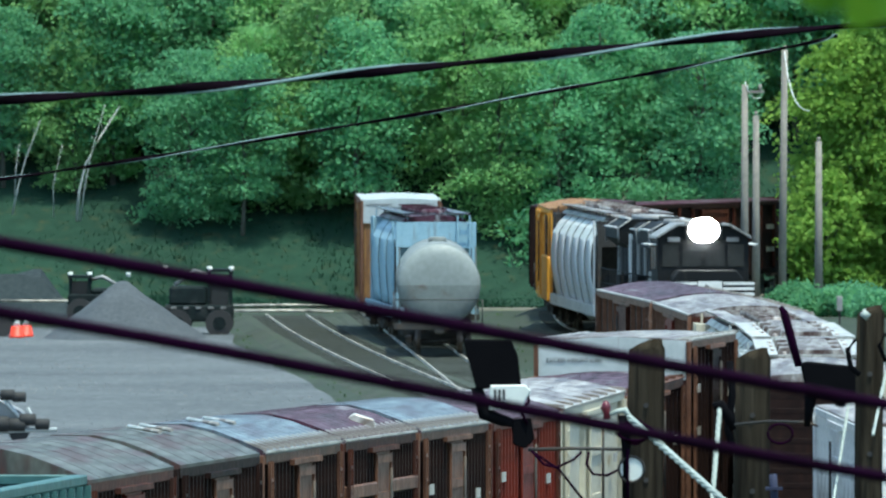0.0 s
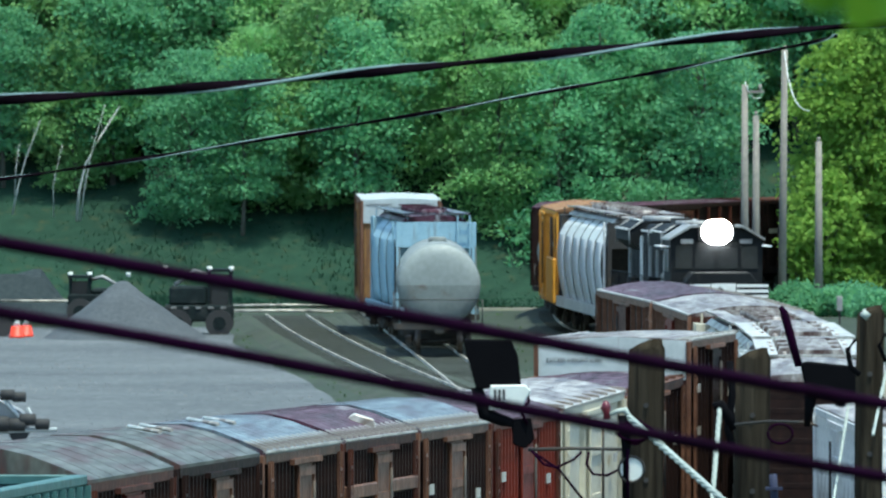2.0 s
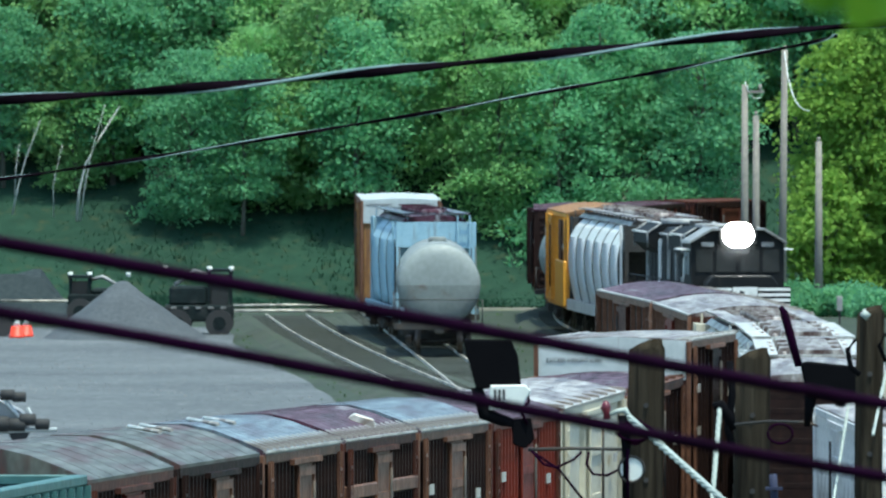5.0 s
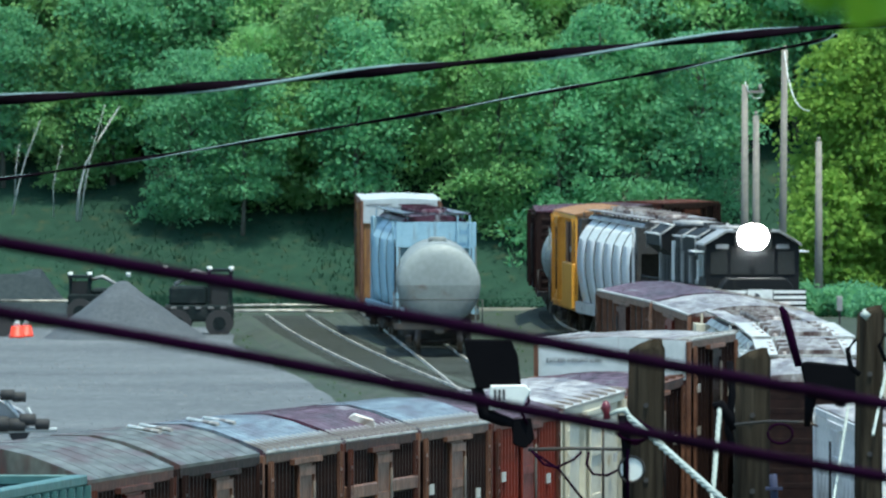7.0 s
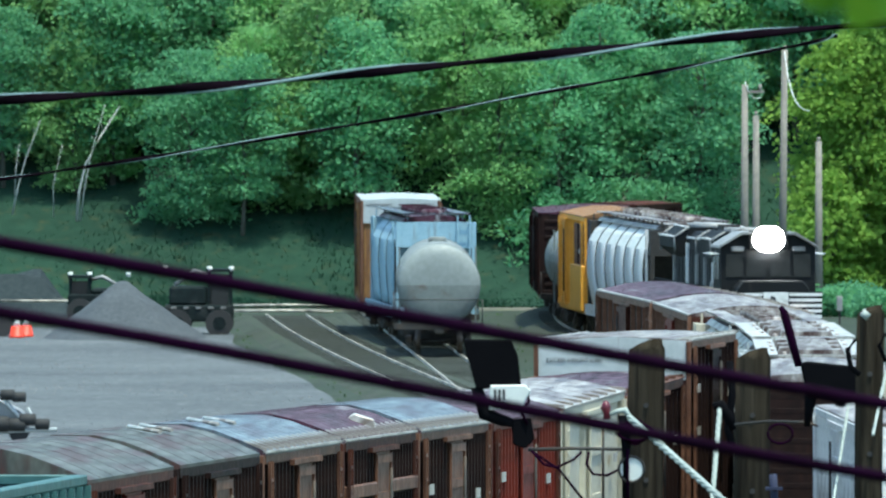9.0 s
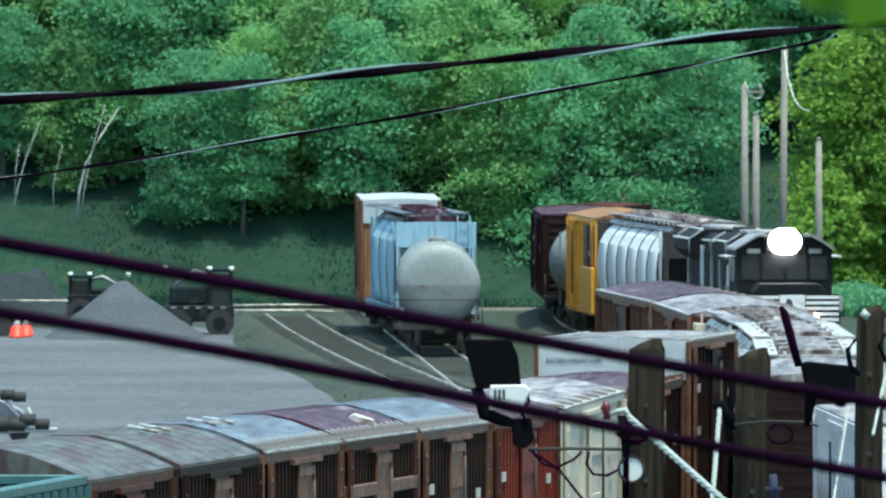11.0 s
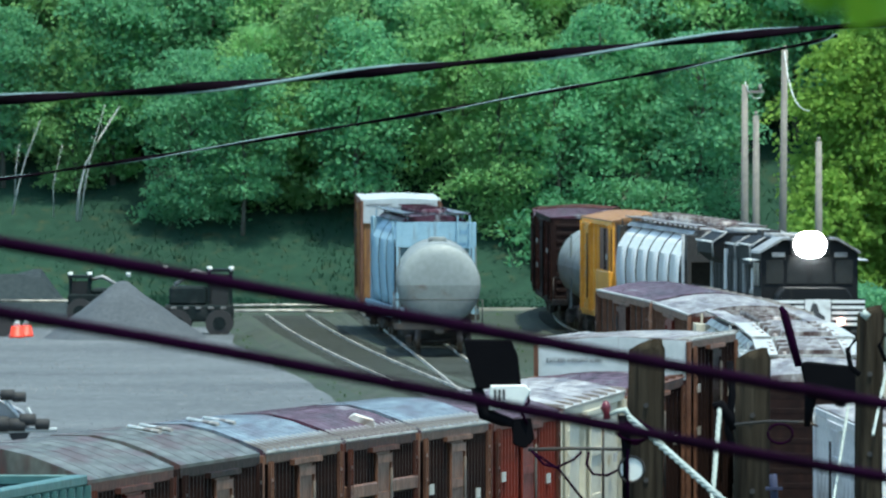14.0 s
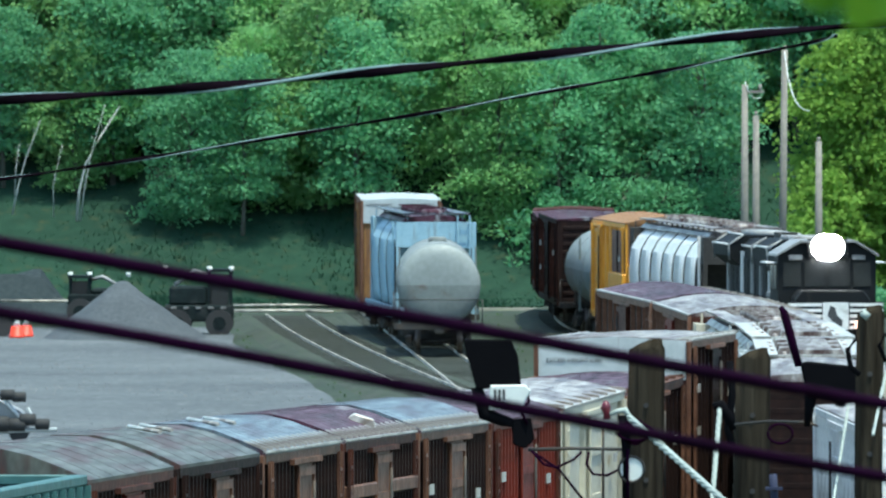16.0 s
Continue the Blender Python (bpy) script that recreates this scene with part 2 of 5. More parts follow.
def thing(name, label, category, m=None, group="", kind="", bm=None, material=None):
    ob = new(name, mesh_of(name, bm, material) if bm else None)
    if m is not None:
        ob.matrix_basis = m
    return tagged(ob, label, category, group, kind)


B = bmesh.new
KEEP = {}


def kept(key, make):
    if key not in KEEP:
        KEEP[key] = make()
    return KEEP[key]


# ---- rolling stock: y along the car, z = 0 at the rail head ----
def wheel_mesh():
    bm = B()
    for x0, x1, r in ((-0.07, 0.07, 0.42), (0.07, 0.10, 0.45)):
        tube(bm, ((x0, 0, 0), (x1, 0, 0)), r, 18)
    tube(bm, ((-0.12, 0, 0), (0.0, 0, 0)), 0.12, 10)
    return mesh_of("wheel", bm, M["wheel"])


def bogie(car, y, axles=(-0.85, 0.85)):
    def frame_mesh():
        bm = B()
        e = max(axles) + 0.35
        for s in (-1, 1):
            box(bm, s * 1.0 - 0.07, s * 1.0 + 0.07, -e, e, 0.5, 0.62)
            box(bm, s * 1.0 - 0.09, s * 1.0 + 0.09, -0.3, 0.3, 0.28, 0.75)
            for a in axles:
                box(bm, s * 1.0 - 0.10, s * 1.0 + 0.10, a - 0.16, a + 0.16, 0.32, 0.62)
        box(bm, -1.1, 1.1, -0.2, 0.2, 0.42, 0.80)
        for a in axles:
            tube(bm, ((-0.7, a, 0.43), (0.7, a, 0.43)), 0.08, 8)
        return mesh_of("bogie", bm, M["steel_dark"], 0.0)
    b = part("bogie", kept(("bogie", axles), frame_mesh), None, car, at=pose(0, y, 0))
    w = kept("wheel", wheel_mesh)
    for a in axles:
        for s in (-1, 1):
            part("wheel", w, None, b, at=pose(s * 0.72, a, 0.45, 0, 0, 180 if s > 0 else 0))


def coupler(car, y, s):
    def make():
        bm = B()
        box(bm, -0.08, 0.08, -0.25, 0.30, 0.80, 0.95)
        box(bm, -0.17, 0.15, 0.25, 0.52, 0.72, 1.02)
        return mesh_of("coupler", bm, M["steel_dark"], 0.03)
    part("coupler", kept("coupler", make), None, car, at=pose(0, y, 0, 0, 0, 0 if s > 0 else 180))


def ladder(car, x, y, z0, z1, along, material, wide=0.42, step=0.42):
    """Grab-iron ladder; along: 'y' on a side wall, 'x' on an end wall."""
    bm = B()
    n = int((z1 - z0) / step) + 1
    for k in (-1, 1):
        o = k * wide / 2
        p = (x + o, y) if along == "x" else (x, y + o)
        box(bm, p[0] - 0.025, p[0] + 0.025, p[1] - 0.025, p[1] + 0.025, z0 - 0.1, z1 + 0.1)
    for i in range(n):
        z = z0 + i * step
        if along == "x":
            box(bm, x - wide / 2, x + wide / 2, y - 0.02, y + 0.02, z - 0.025, z + 0.025)
        else:
            box(bm, x - 0.02, x + 0.02, y - wide / 2, y + wide / 2, z - 0.025, z + 0.025)
    part("ladder", bm, M[material], car)


def boxcar(label, m, length, side, roof, door, end, seam="", eave=4.1, rise=0.28, ribs=11, post="", trim="", seams=7,
           door_w=2.6, door_at=0.0, width=3.0, floor=1.05, group="", white_top=0.0, name="boxcar", rail="", eave_line=""):
    car = thing(name, label, "freight car", m, group)
    h, w = length / 2, width / 2
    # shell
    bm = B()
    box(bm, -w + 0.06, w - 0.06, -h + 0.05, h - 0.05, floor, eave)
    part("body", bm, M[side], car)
    # corner posts, sills and eaves
    bm = B()
    for sx in (-1, 1):
        for sy in (-1, 1):
            box(bm, sx * w - 0.08, sx * w + 0.02, sy * h - 0.16, sy * h + 0.0, floor, eave)
        box(bm, sx * w - 0.07, sx * w + 0.03, -h, h, floor - 0.12, floor + 0.10)
        box(bm, sx * w - 0.06, sx * w + 0.04, -h, h, eave - 0.14, eave + 0.015)
    for sy in (-1, 1):
        box(bm, -w + 0.1, w - 0.1, sy * h - 0.05, sy * h + 0.03, floor - 0.1, floor + 0.12)
    part("corner_frame", bm, M[trim or side], car, soft=0.012)
    # ribs on the side walls, leaving out the doorway
    for sx in (-1, 1):
        me = mesh_of("side_rib", box(B(), sx * w - 0.07, sx * w + 0.045, -0.045, 0.045, floor + 0.1, eave - 0.14), M[post or side])
        for i in range(ribs + 1):
            y = -h + 0.35 + (length - 0.7) * i / ribs
            if abs(y - door_at * sx) > door_w / 2 + 0.12:
                part("side_rib", me, None, car, at=pose(0, y, 0))
        # heavy side rail below a ribbed upper strip
        if rail:
            for k in (-1, 1):
                y0, y1 = sorted((k * (h - 0.25), door_at * sx + k * (door_w / 2 + 0.12)))
                bm = box(B(), sx * w - 0.05, sx * w + 0.10, y0, y1, eave - 0.92, eave - 0.70)
                part("side_rail", bm, M[rail], car, soft=0.02)
        # Strip along the eave; the pale ones carry the sun glint in their colour.
        if eave_line:
            bm = box(B(), sx * (w + 0.03) - 0.045, sx * (w + 0.03) + 0.045, -h - 0.02, h + 0.02, eave + 0.03, eave + 0.065)
            part("roof_edge", bm, M[eave_line], car, "pale metal with painted glint")
        # door with rails, panels and a handle
        yd = door_at * sx
        bm = B()
        x0, x1 = (w - 0.05, w + 0.06) if sx > 0 else (-w - 0.06, -w + 0.05)
        box(bm, x0, x1, yd - door_w / 2, yd + door_w / 2, floor + 0.08, eave - 0.22)
        xo0, xo1 = (w + 0.06, w + 0.10) if sx > 0 else (-w - 0.10, -w - 0.06)
        d = part("door", bm, M[door], car)
        me = mesh_of("door_rail", box(B(), xo0, xo1, yd - door_w / 2 + 0.09, yd + door_w / 2 - 0.09, 0, 0.14), M[door])
        for z in (floor + 0.15, floor + (eave - floor) * 0.36, floor + (eave - floor) * 0.66, eave - 0.40):
            part("door_rail", me, None, d, at=pose(0, 0, z))
        me = mesh_of("door_stile", box(B(), xo0, xo1, yd - 0.09, yd + 0.09, floor + 0.1, eave - 0.24), M[door])
        for k in (-1, 1):
            part("door_stile", me, None, d, at=pose(0, k * door_w / 2, 0))
        bm = B()
        tube(bm, ((sx * (w + 0.13), yd + 0.85, floor + 0.5), (sx * (w + 0.13), yd + 0.85, eave - 0.5)), 0.03, 6)
        part("lock_bar", bm, M["steel_dark"], d)
        for z in (floor + 0.02, eave - 0.2):
            bm = box(B(), min(xo0, x0), max(xo1, x1) + 0.02, yd - door_w * 0.95, yd + door_w * 0.95, z, z + 0.08)
            part("door_track", bm, M[trim or side], car)
        # stencilled plates
        me = mesh_of("stencil_plate", box(B(), -0.008, 0.008, -0.40, 0.40, -0.09, 0.09), M["tag"])
        for yy, zz in ((-h * 0.72, eave - 1.0), (-h * 0.72, eave - 1.9), (h * 0.66, eave - 1.2)):
            part("stencil_plate", me, None, car, "small white stencilled plate", at=pose(sx * (w + 0.052), yy, zz))
        for sy in (-1, 1):
            ladder(car, sx * (w + 0.08), sy * (h - 0.45), floor + 0.1, eave - 0.2, "y", trim or side)
    # ribbed ends
    for sy in (-1, 1):
        me = mesh_of("end_rib", box(B(), -w + 0.2, w - 0.2, sy * h - 0.06, sy * h + 0.05, 0, 0.14), M[end], 0.02)
        for i in range(9):
            part("end_rib", me, None, car, at=pose(0, 0, floor + 0.25 + i * (eave - floor - 0.3) / 9))
        bm = B()
        box(bm, -w + 0.05, w - 0.05, sy * h - 0.055, sy * h + 0.0, floor + 0.05, eave)
        part("end_wall", bm, M[end], car)
        ladder(car, -sy * (w - 0.45), sy * (h + 0.08), floor + 0.1, eave - 0.2, "x", trim or side)
        if white_top:
            bm = B()
            ya, yb = sorted((sy * (h - 0.02), sy * (h + 0.11)))
            loft(bm, [(-w, eave - white_top), (w, eave - white_top), (w, eave + 0.01), (0.0, eave + rise), (-w, eave + 0.01)], ya, yb)
            part("end_band", bm, M["white"], car, "white painted upper end panel")
    # roof: two shallow slopes with raised seams
    prof = [(-w - 0.04, eave), (w + 0.04, eave), (w + 0.04, eave + 0.05), (w * 0.8, eave + rise * 0.42), (w * 0.5, eave + rise * 0.76),
            (w * 0.2, eave + rise * 0.96), (-w * 0.2, eave + rise * 0.96), (-w * 0.5, eave + rise * 0.76), (-w * 0.8, eave + rise * 0.42), (-w - 0.04, eave + 0.05)]
    r = part("roof", loft(B(), prof, -h - 0.02, h + 0.02), M[roof], car)
    out = prof[2:]
    up = [(x, z - 0.02) for x, z in out] + [(x, z + 0.004) for x, z in reversed(out)]
    me = mesh_of("roof_seam", loft(B(), up, -0.02, 0.02), M[seam or roof])
    for i in range(seams + 1):
        part("roof_seam", me, None, r, at=pose(0, -h + 0.08 + (length - 0.16) * i / seams, 0))
    # Ticks at the seam ends, added for the glints along the eave.
    if eave_line:
        for sx in (1, ):
            xo, xi = sx * (w + 0.05), sx * (w * 0.80)
            bm = B()
            lo, hi = sorted((xo, xi))
            zs = {xo: eave + 0.06, xi: eave + rise * 0.42}
            loft(bm, [(lo, zs[lo]), (hi, zs[hi]), (hi, zs[hi] + (0.055 if hi == xo else 0.02)), (lo, zs[lo] + (0.055 if lo == xo else 0.02))], -0.045, 0.045)
            me = mesh_of("seam_cap", bm, M[eave_line])
            for i in range(seams + 1):
                part("seam_cap", me, None, r, at=pose(0, -h + 0.08 + (length - 0.16) * i / seams, 0))
    # under floor
    bm = B()
    box(bm, -0.35, 0.35, -h + 0.2, h - 0.2, 0.72, floor)
    box(bm, -1.2, 1.2, -h * 0.30, h * 0.30, 0.80, floor)
    tube(bm, ((0.75, -0.8, 0.62), (0.75, 0.8, 0.62)), 0.18, 10)
    part("underframe", bm, M["steel_dark"], car)
    for sy in (-1, 1):
        bogie(car, sy * (h - 2.2))
        coupler(car, sy * h, sy)
    return car


def hopper(label, m, length, paint, roof, end, eave=4.15, panels=5, bulge=0.16, width=3.1, group="", gap_shade="steel_dark", deep_end=True, slot=0.2, shoulder=0.45, board="roof_grey", covers=False):
    """Covered hopper with bowed side panels, discharge bays and round hatches."""
    car = thing("covered_hopper", label, "freight car", m, group)
    h, w = length / 2, width / 2
    floor = 1.25
    inner = h - (1.1 if deep_end else 0.05)
    core = [(-w + 0.26, floor), (w - 0.26, floor), (w - 0.24, eave - 0.65), (w * 0.60, eave - 0.03), (-w * 0.60, eave - 0.03), (-w + 0.24, eave - 0.65)]
    # The core's dark colour is the shade between the bowed panels.
    part("body", loft(B(), core, -inner, inner), M[gap_shade], car)

    def bow(s):
        pts = []
        for i in range(9):
            a = i / 8
            z = floor + 0.05 + (eave - 0.12 - floor) * a
            x = w - 0.14 + bulge * math.sin(math.pi * min(1, a * 1.02)) - shoulder * max(0, (a - 0.82) / 0.18)
            pts.append((s * x, z))
        return pts + [(s * (w - 0.7), eave - 0.12), (s * (w - 0.7), floor + 0.05)]
    pw = 2 * inner / panels
    for s in (-1, 1):
        me = None
        for i in range(panels):
            y = -inner + (i + 0.5) * pw
            if me is None:
                me = mesh_of("side_panel", loft(B(), bow(s), -pw / 2 + slot, pw / 2 - slot, True), M[paint])
                # Panel ends get the same dark colour, to carry that shade.
                me.materials.append(M[gap_shade])
                for f in me.polygons:
                    f.material_index = 1 if len(f.vertices) > 4 else 0
                    f.use_smooth = len(f.vertices) == 4 and abs(f.normal.z) < 0.35
            part("side_panel", me, None, car, at=pose(0, y, 0))
        bm = B()
        box(bm, s * w - 0.12, s * w + 0.02, -h, h, floor - 0.32, floor + 0.05)
        part("side_sill", bm, M[paint], car)
    # roof with running boards and hatches
    bm = B()
    loft(bm, [(-w * 0.78, eave - 0.13), (w * 0.78, eave - 0.13), (w * 0.70, eave), (0, eave + 0.12), (-w * 0.70, eave)], -inner - 0.1, inner + 0.1)
    r = part("roof", bm, M[roof], car)
    bm = B()
    for s in (-1, 1):
        for y in (0, ):
            box(bm, s * 0.95 - 0.22, s * 0.95 + 0.22, -h, h, eave + 0.14, eave + 0.18)
    for s in (-1, 1):
        box(bm, -1.1, 1.1, s * h - 0.25 * (s > 0), s * h + 0.25 * (s < 0), eave + 0.13, eave + 0.18)
        for i in range(int(length / 1.6)):
            y = -h + 0.6 + i * 1.6
            box(bm, s * 0.95 - 0.03, s * 0.95 + 0.03, y, y + 0.06, eave - 0.06, eave + 0.15)
    part("running_board", bm, M[board], r)
    for i in range(max(4, int(2 * inner / 1.7))):
        n = max(4, int(2 * inner / 1.7))
        y = -inner + (i + 0.5) * 2 * inner / n
        bm = B()
        if covers:
            k = 0.12 * (-1) ** i
            loft(bm, [(-0.62 + k, eave + 0.05), (0.62 + k, eave + 0.05), (0.55 + k, eave + 0.26), (-0.55 + k, eave + 0.26)], y - 0.62, y + 0.55)
            for q in range(4):
                for s in (-1, 1):
                    tube(bm, ((s * 0.70 + k, y - 0.5 + q * 0.32, eave + 0.04), (s * 0.70 + k, y - 0.5 + q * 0.32, eave + 0.20)), 0.045, 8)
        else:
            tube(bm, ((0, y, eave + 0.05), (0, y, eave + 0.24), (0, y, eave + 0.29)), [0.42, 0.42, 0.30], 14)
            box(bm, -0.50, 0.50, y - 0.05, y + 0.05, eave + 0.26, eave + 0.32)
        part("hatch", bm, M[roof], r)
    # open ends: slope sheet, end frame, posts
    for s in (-1, 1):
        bm = B()
        y0, y1 = s * inner, s * (h - 0.06)
        a, b = sorted((y0, y1))
        box(bm, -w + 0.1, w - 0.1, a, b, eave - 1.0, eave - 0.14)
        part("end_wall", bm, M[end], car)
        bm = B()
        for x in (-w + 0.14, -w * 0.36, w * 0.36, w - 0.14):
            box(bm, x - 0.07, x + 0.07, s * (h - 0.12) - 0.08, s * (h - 0.12) + 0.08, floor - 0.3, eave - 0.12)
        box(bm, -w, w, s * (h - 0.10) - 0.1, s * (h - 0.10) + 0.1, floor - 0.35, floor + 0.02)
        part("end_frame", bm, M[end], car)
        bm = B()
        v = [bm.verts.new(p) for p in ((-w + .25, y0, eave - 1.0), (w - .25, y0, eave - 1.0), (w - .25, s * (h - 0.3), eave - 1.02), (-w + .25, s * (h - 0.3), eave - 1.02),
                                       (-w + .25, s * (inner - 1.4), floor), (w - .25, s * (inner - 1.4), floor))]
        bm.faces.new((v[3], v[2], v[5], v[4]))
        bm.faces.new((v[0], v[4], v[5], v[1]))
        part("slope_sheet", bm, M[end], car)
        ladder(car, -s * (w - 0.5), s * (h + 0.03), floor, eave, "x", end)
        ladder(car, s * (w + 0.02), s * (h - 0.5), floor - 0.2, eave - 0.2, "y", paint)
        bogie(car, s * (h - 2.0))
        coupler(car, s * h, s)
    for i in range(3):
        y = (i - 1) * inner * 0.55
        bm = B()
        a = [bm.verts.new((x, y + k, floor)) for x, k in ((-1.2, -1.6), (1.2, -1.6), (1.2, 1.6), (-1.2, 1.6))]
        b = [bm.verts.new((x, y + k, 0.45)) for x, k in ((-0.5, -0.4), (0.5, -0.4), (0.5, 0.4), (-0.5, 0.4))]
        for q in range(4):
            bm.faces.new((a[q], a[(q + 1) % 4], b[(q + 1) % 4], b[q]))
        bm.faces.new(b)
        bm.faces.new(a[::-1])
        part("discharge_bay", bm, M[paint], car)
    return car


def tank_car(label, m, length, radius=1.48, group="", axis=2.72):
    car = thing("tank_car", label, "freight car", m, group)
    h = length / 2 - 0.7

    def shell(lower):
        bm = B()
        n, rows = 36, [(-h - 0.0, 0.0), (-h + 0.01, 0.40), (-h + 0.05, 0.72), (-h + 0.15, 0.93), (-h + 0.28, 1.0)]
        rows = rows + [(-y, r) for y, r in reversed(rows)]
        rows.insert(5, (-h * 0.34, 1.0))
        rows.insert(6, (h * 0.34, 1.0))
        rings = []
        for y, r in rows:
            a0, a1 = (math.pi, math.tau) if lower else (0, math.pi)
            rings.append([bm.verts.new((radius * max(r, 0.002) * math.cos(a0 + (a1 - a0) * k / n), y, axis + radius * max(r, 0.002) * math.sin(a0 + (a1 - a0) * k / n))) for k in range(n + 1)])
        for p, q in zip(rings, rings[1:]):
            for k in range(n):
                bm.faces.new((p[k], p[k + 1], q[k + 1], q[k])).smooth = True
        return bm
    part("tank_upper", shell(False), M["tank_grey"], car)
    part("tank_lower", shell(True), M["tank_low"], car, "lower half of the tank, darker grey")
    for y in (-h + 0.5, -h * 0.34, h * 0.34, h - 0.5):
        bm = B()
        pts = [(math.cos(a) * (radius + 0.015), axis + math.sin(a) * (radius + 0.015)) for a in np.linspace(0, math.tau, 37)[:-1]]
        loft(bm, pts, y - 0.05, y + 0.05)
        part("band", bm, M["tank_low"], car)
    bm = B()
    tube(bm, ((0, 0, axis + radius - 0.1), (0, 0, axis + radius + 0.10), (0, 0, axis + radius + 0.14)), [0.32, 0.32, 0.25], 18)
    part("manway", bm, M["tank_low"], car)
    for s in (-1, 1):
        bm = B()
        box(bm, -1.5, 1.5, s * (h + 0.55) - 0.30, s * (h + 0.55) + 0.30, 0.86, 1.06)
        box(bm, -0.30, 0.30, min(s * (h - 2.6), s * (h + 0.7)), max(s * (h - 2.6), s * (h + 0.7)), 0.75, 1.15)
        box(bm, -1.1, 1.1, s * (h - 1.7) - 0.25, s * (h - 1.7) + 0.25, 1.0, 1.75)
        for x in (-1.45, 1.45):
            tube(bm, ((x, s * (h + 0.8), 0.95), (x, s * (h + 0.8), 1.85)), 0.022, 6)
        tube(bm, ((-1.45, s * (h + 0.8), 1.85), (1.45, s * (h + 0.8), 1.85)), 0.022, 6)
        part("stub_sill", bm, M["steel_dark"], car)
    for s in (-1, 1):
        bm = box(B(), -0.45, 0.45, s * (h - 0.10) - 0.02, s * (h - 0.10) + 0.02, axis + 0.50, axis + 0.60)
        part("stencil_plate", bm, M["tank_low"], car)
        ladder(car, s * 1.3, s * 0.2, 1.0, axis + radius - 0.3, "y", "tank_low")
        bogie(car, s * (h - 1.7))
        coupler(car, s * (h + 0.7), s)
    return car


def gondola(label, m, length, paint, rim=4.0, group=""):
    car = thing("gondola", label, "freight car", m, group)
    h, w = length / 2, 1.52
    bm = B()
    for s in (-1, 1):
        box(bm, s * w - 0.05, s * w + 0.05, -h, h, 1.0, rim - 0.14)
        box(bm, -w + 0.06, w - 0.06, s * h - 0.06, s * h + 0.04, 1.0, rim - 0.14)
    part("body", bm, M[paint], car)
    # Dark sheets added inside the walls hold the gondola's inner shade.
    bm = B()
    for s in (-1, 1):
        box(bm, s * (w - 0.075) - 0.02, s * (w - 0.075) + 0.02, -h + 0.1, h - 0.1, 1.1, rim - 0.16)
        box(bm, -w + 0.1, w - 0.1, s * (h - 0.085) - 0.02, s * (h - 0.085) + 0.02, 1.1, rim - 0.16)
    part("lining", bm, M["navy"], car, "dark blue sheets for the shade inside the walls")
    bm = B()
    box(bm, -w + 0.05, w - 0.05, -h + 0.06, h - 0.06, 0.95, 1.1)
    part("floor", bm, M["steel_dark"], car)
    bm = B()
    for s in (-1, 1):
        box(bm, s * w - 0.10, s * w + 0.10, -h - 0.05, h + 0.05, rim - 0.14, rim)
        box(bm, -w + 0.10, w - 0.10, s * h - 0.10, s * h + 0.10, rim - 0.14, rim)
    part("top_rim", bm, M[paint], car, soft=0.02)
    me = mesh_of("side_rib", box(B(), -0.06, 0.06, -0.06, 0.06, 1.0, rim - 0.14), M[paint])
    for s in (-1, 1):
        for i in range(11):
            part("side_rib", me, None, car, at=pose(s * (w + 0.10), -h + 0.1 + i * (length - 0.2) / 10, 0))
    bm = B()
    box(bm, -0.35, 0.35, -h + 0.2, h - 0.2, 0.72, 0.98)
    part("underframe", bm, M["steel_dark"], car)
    for s in (-1, 1):
        bogie(car, s * (h - 2.0))
        coupler(car, s * h, s)
    return car


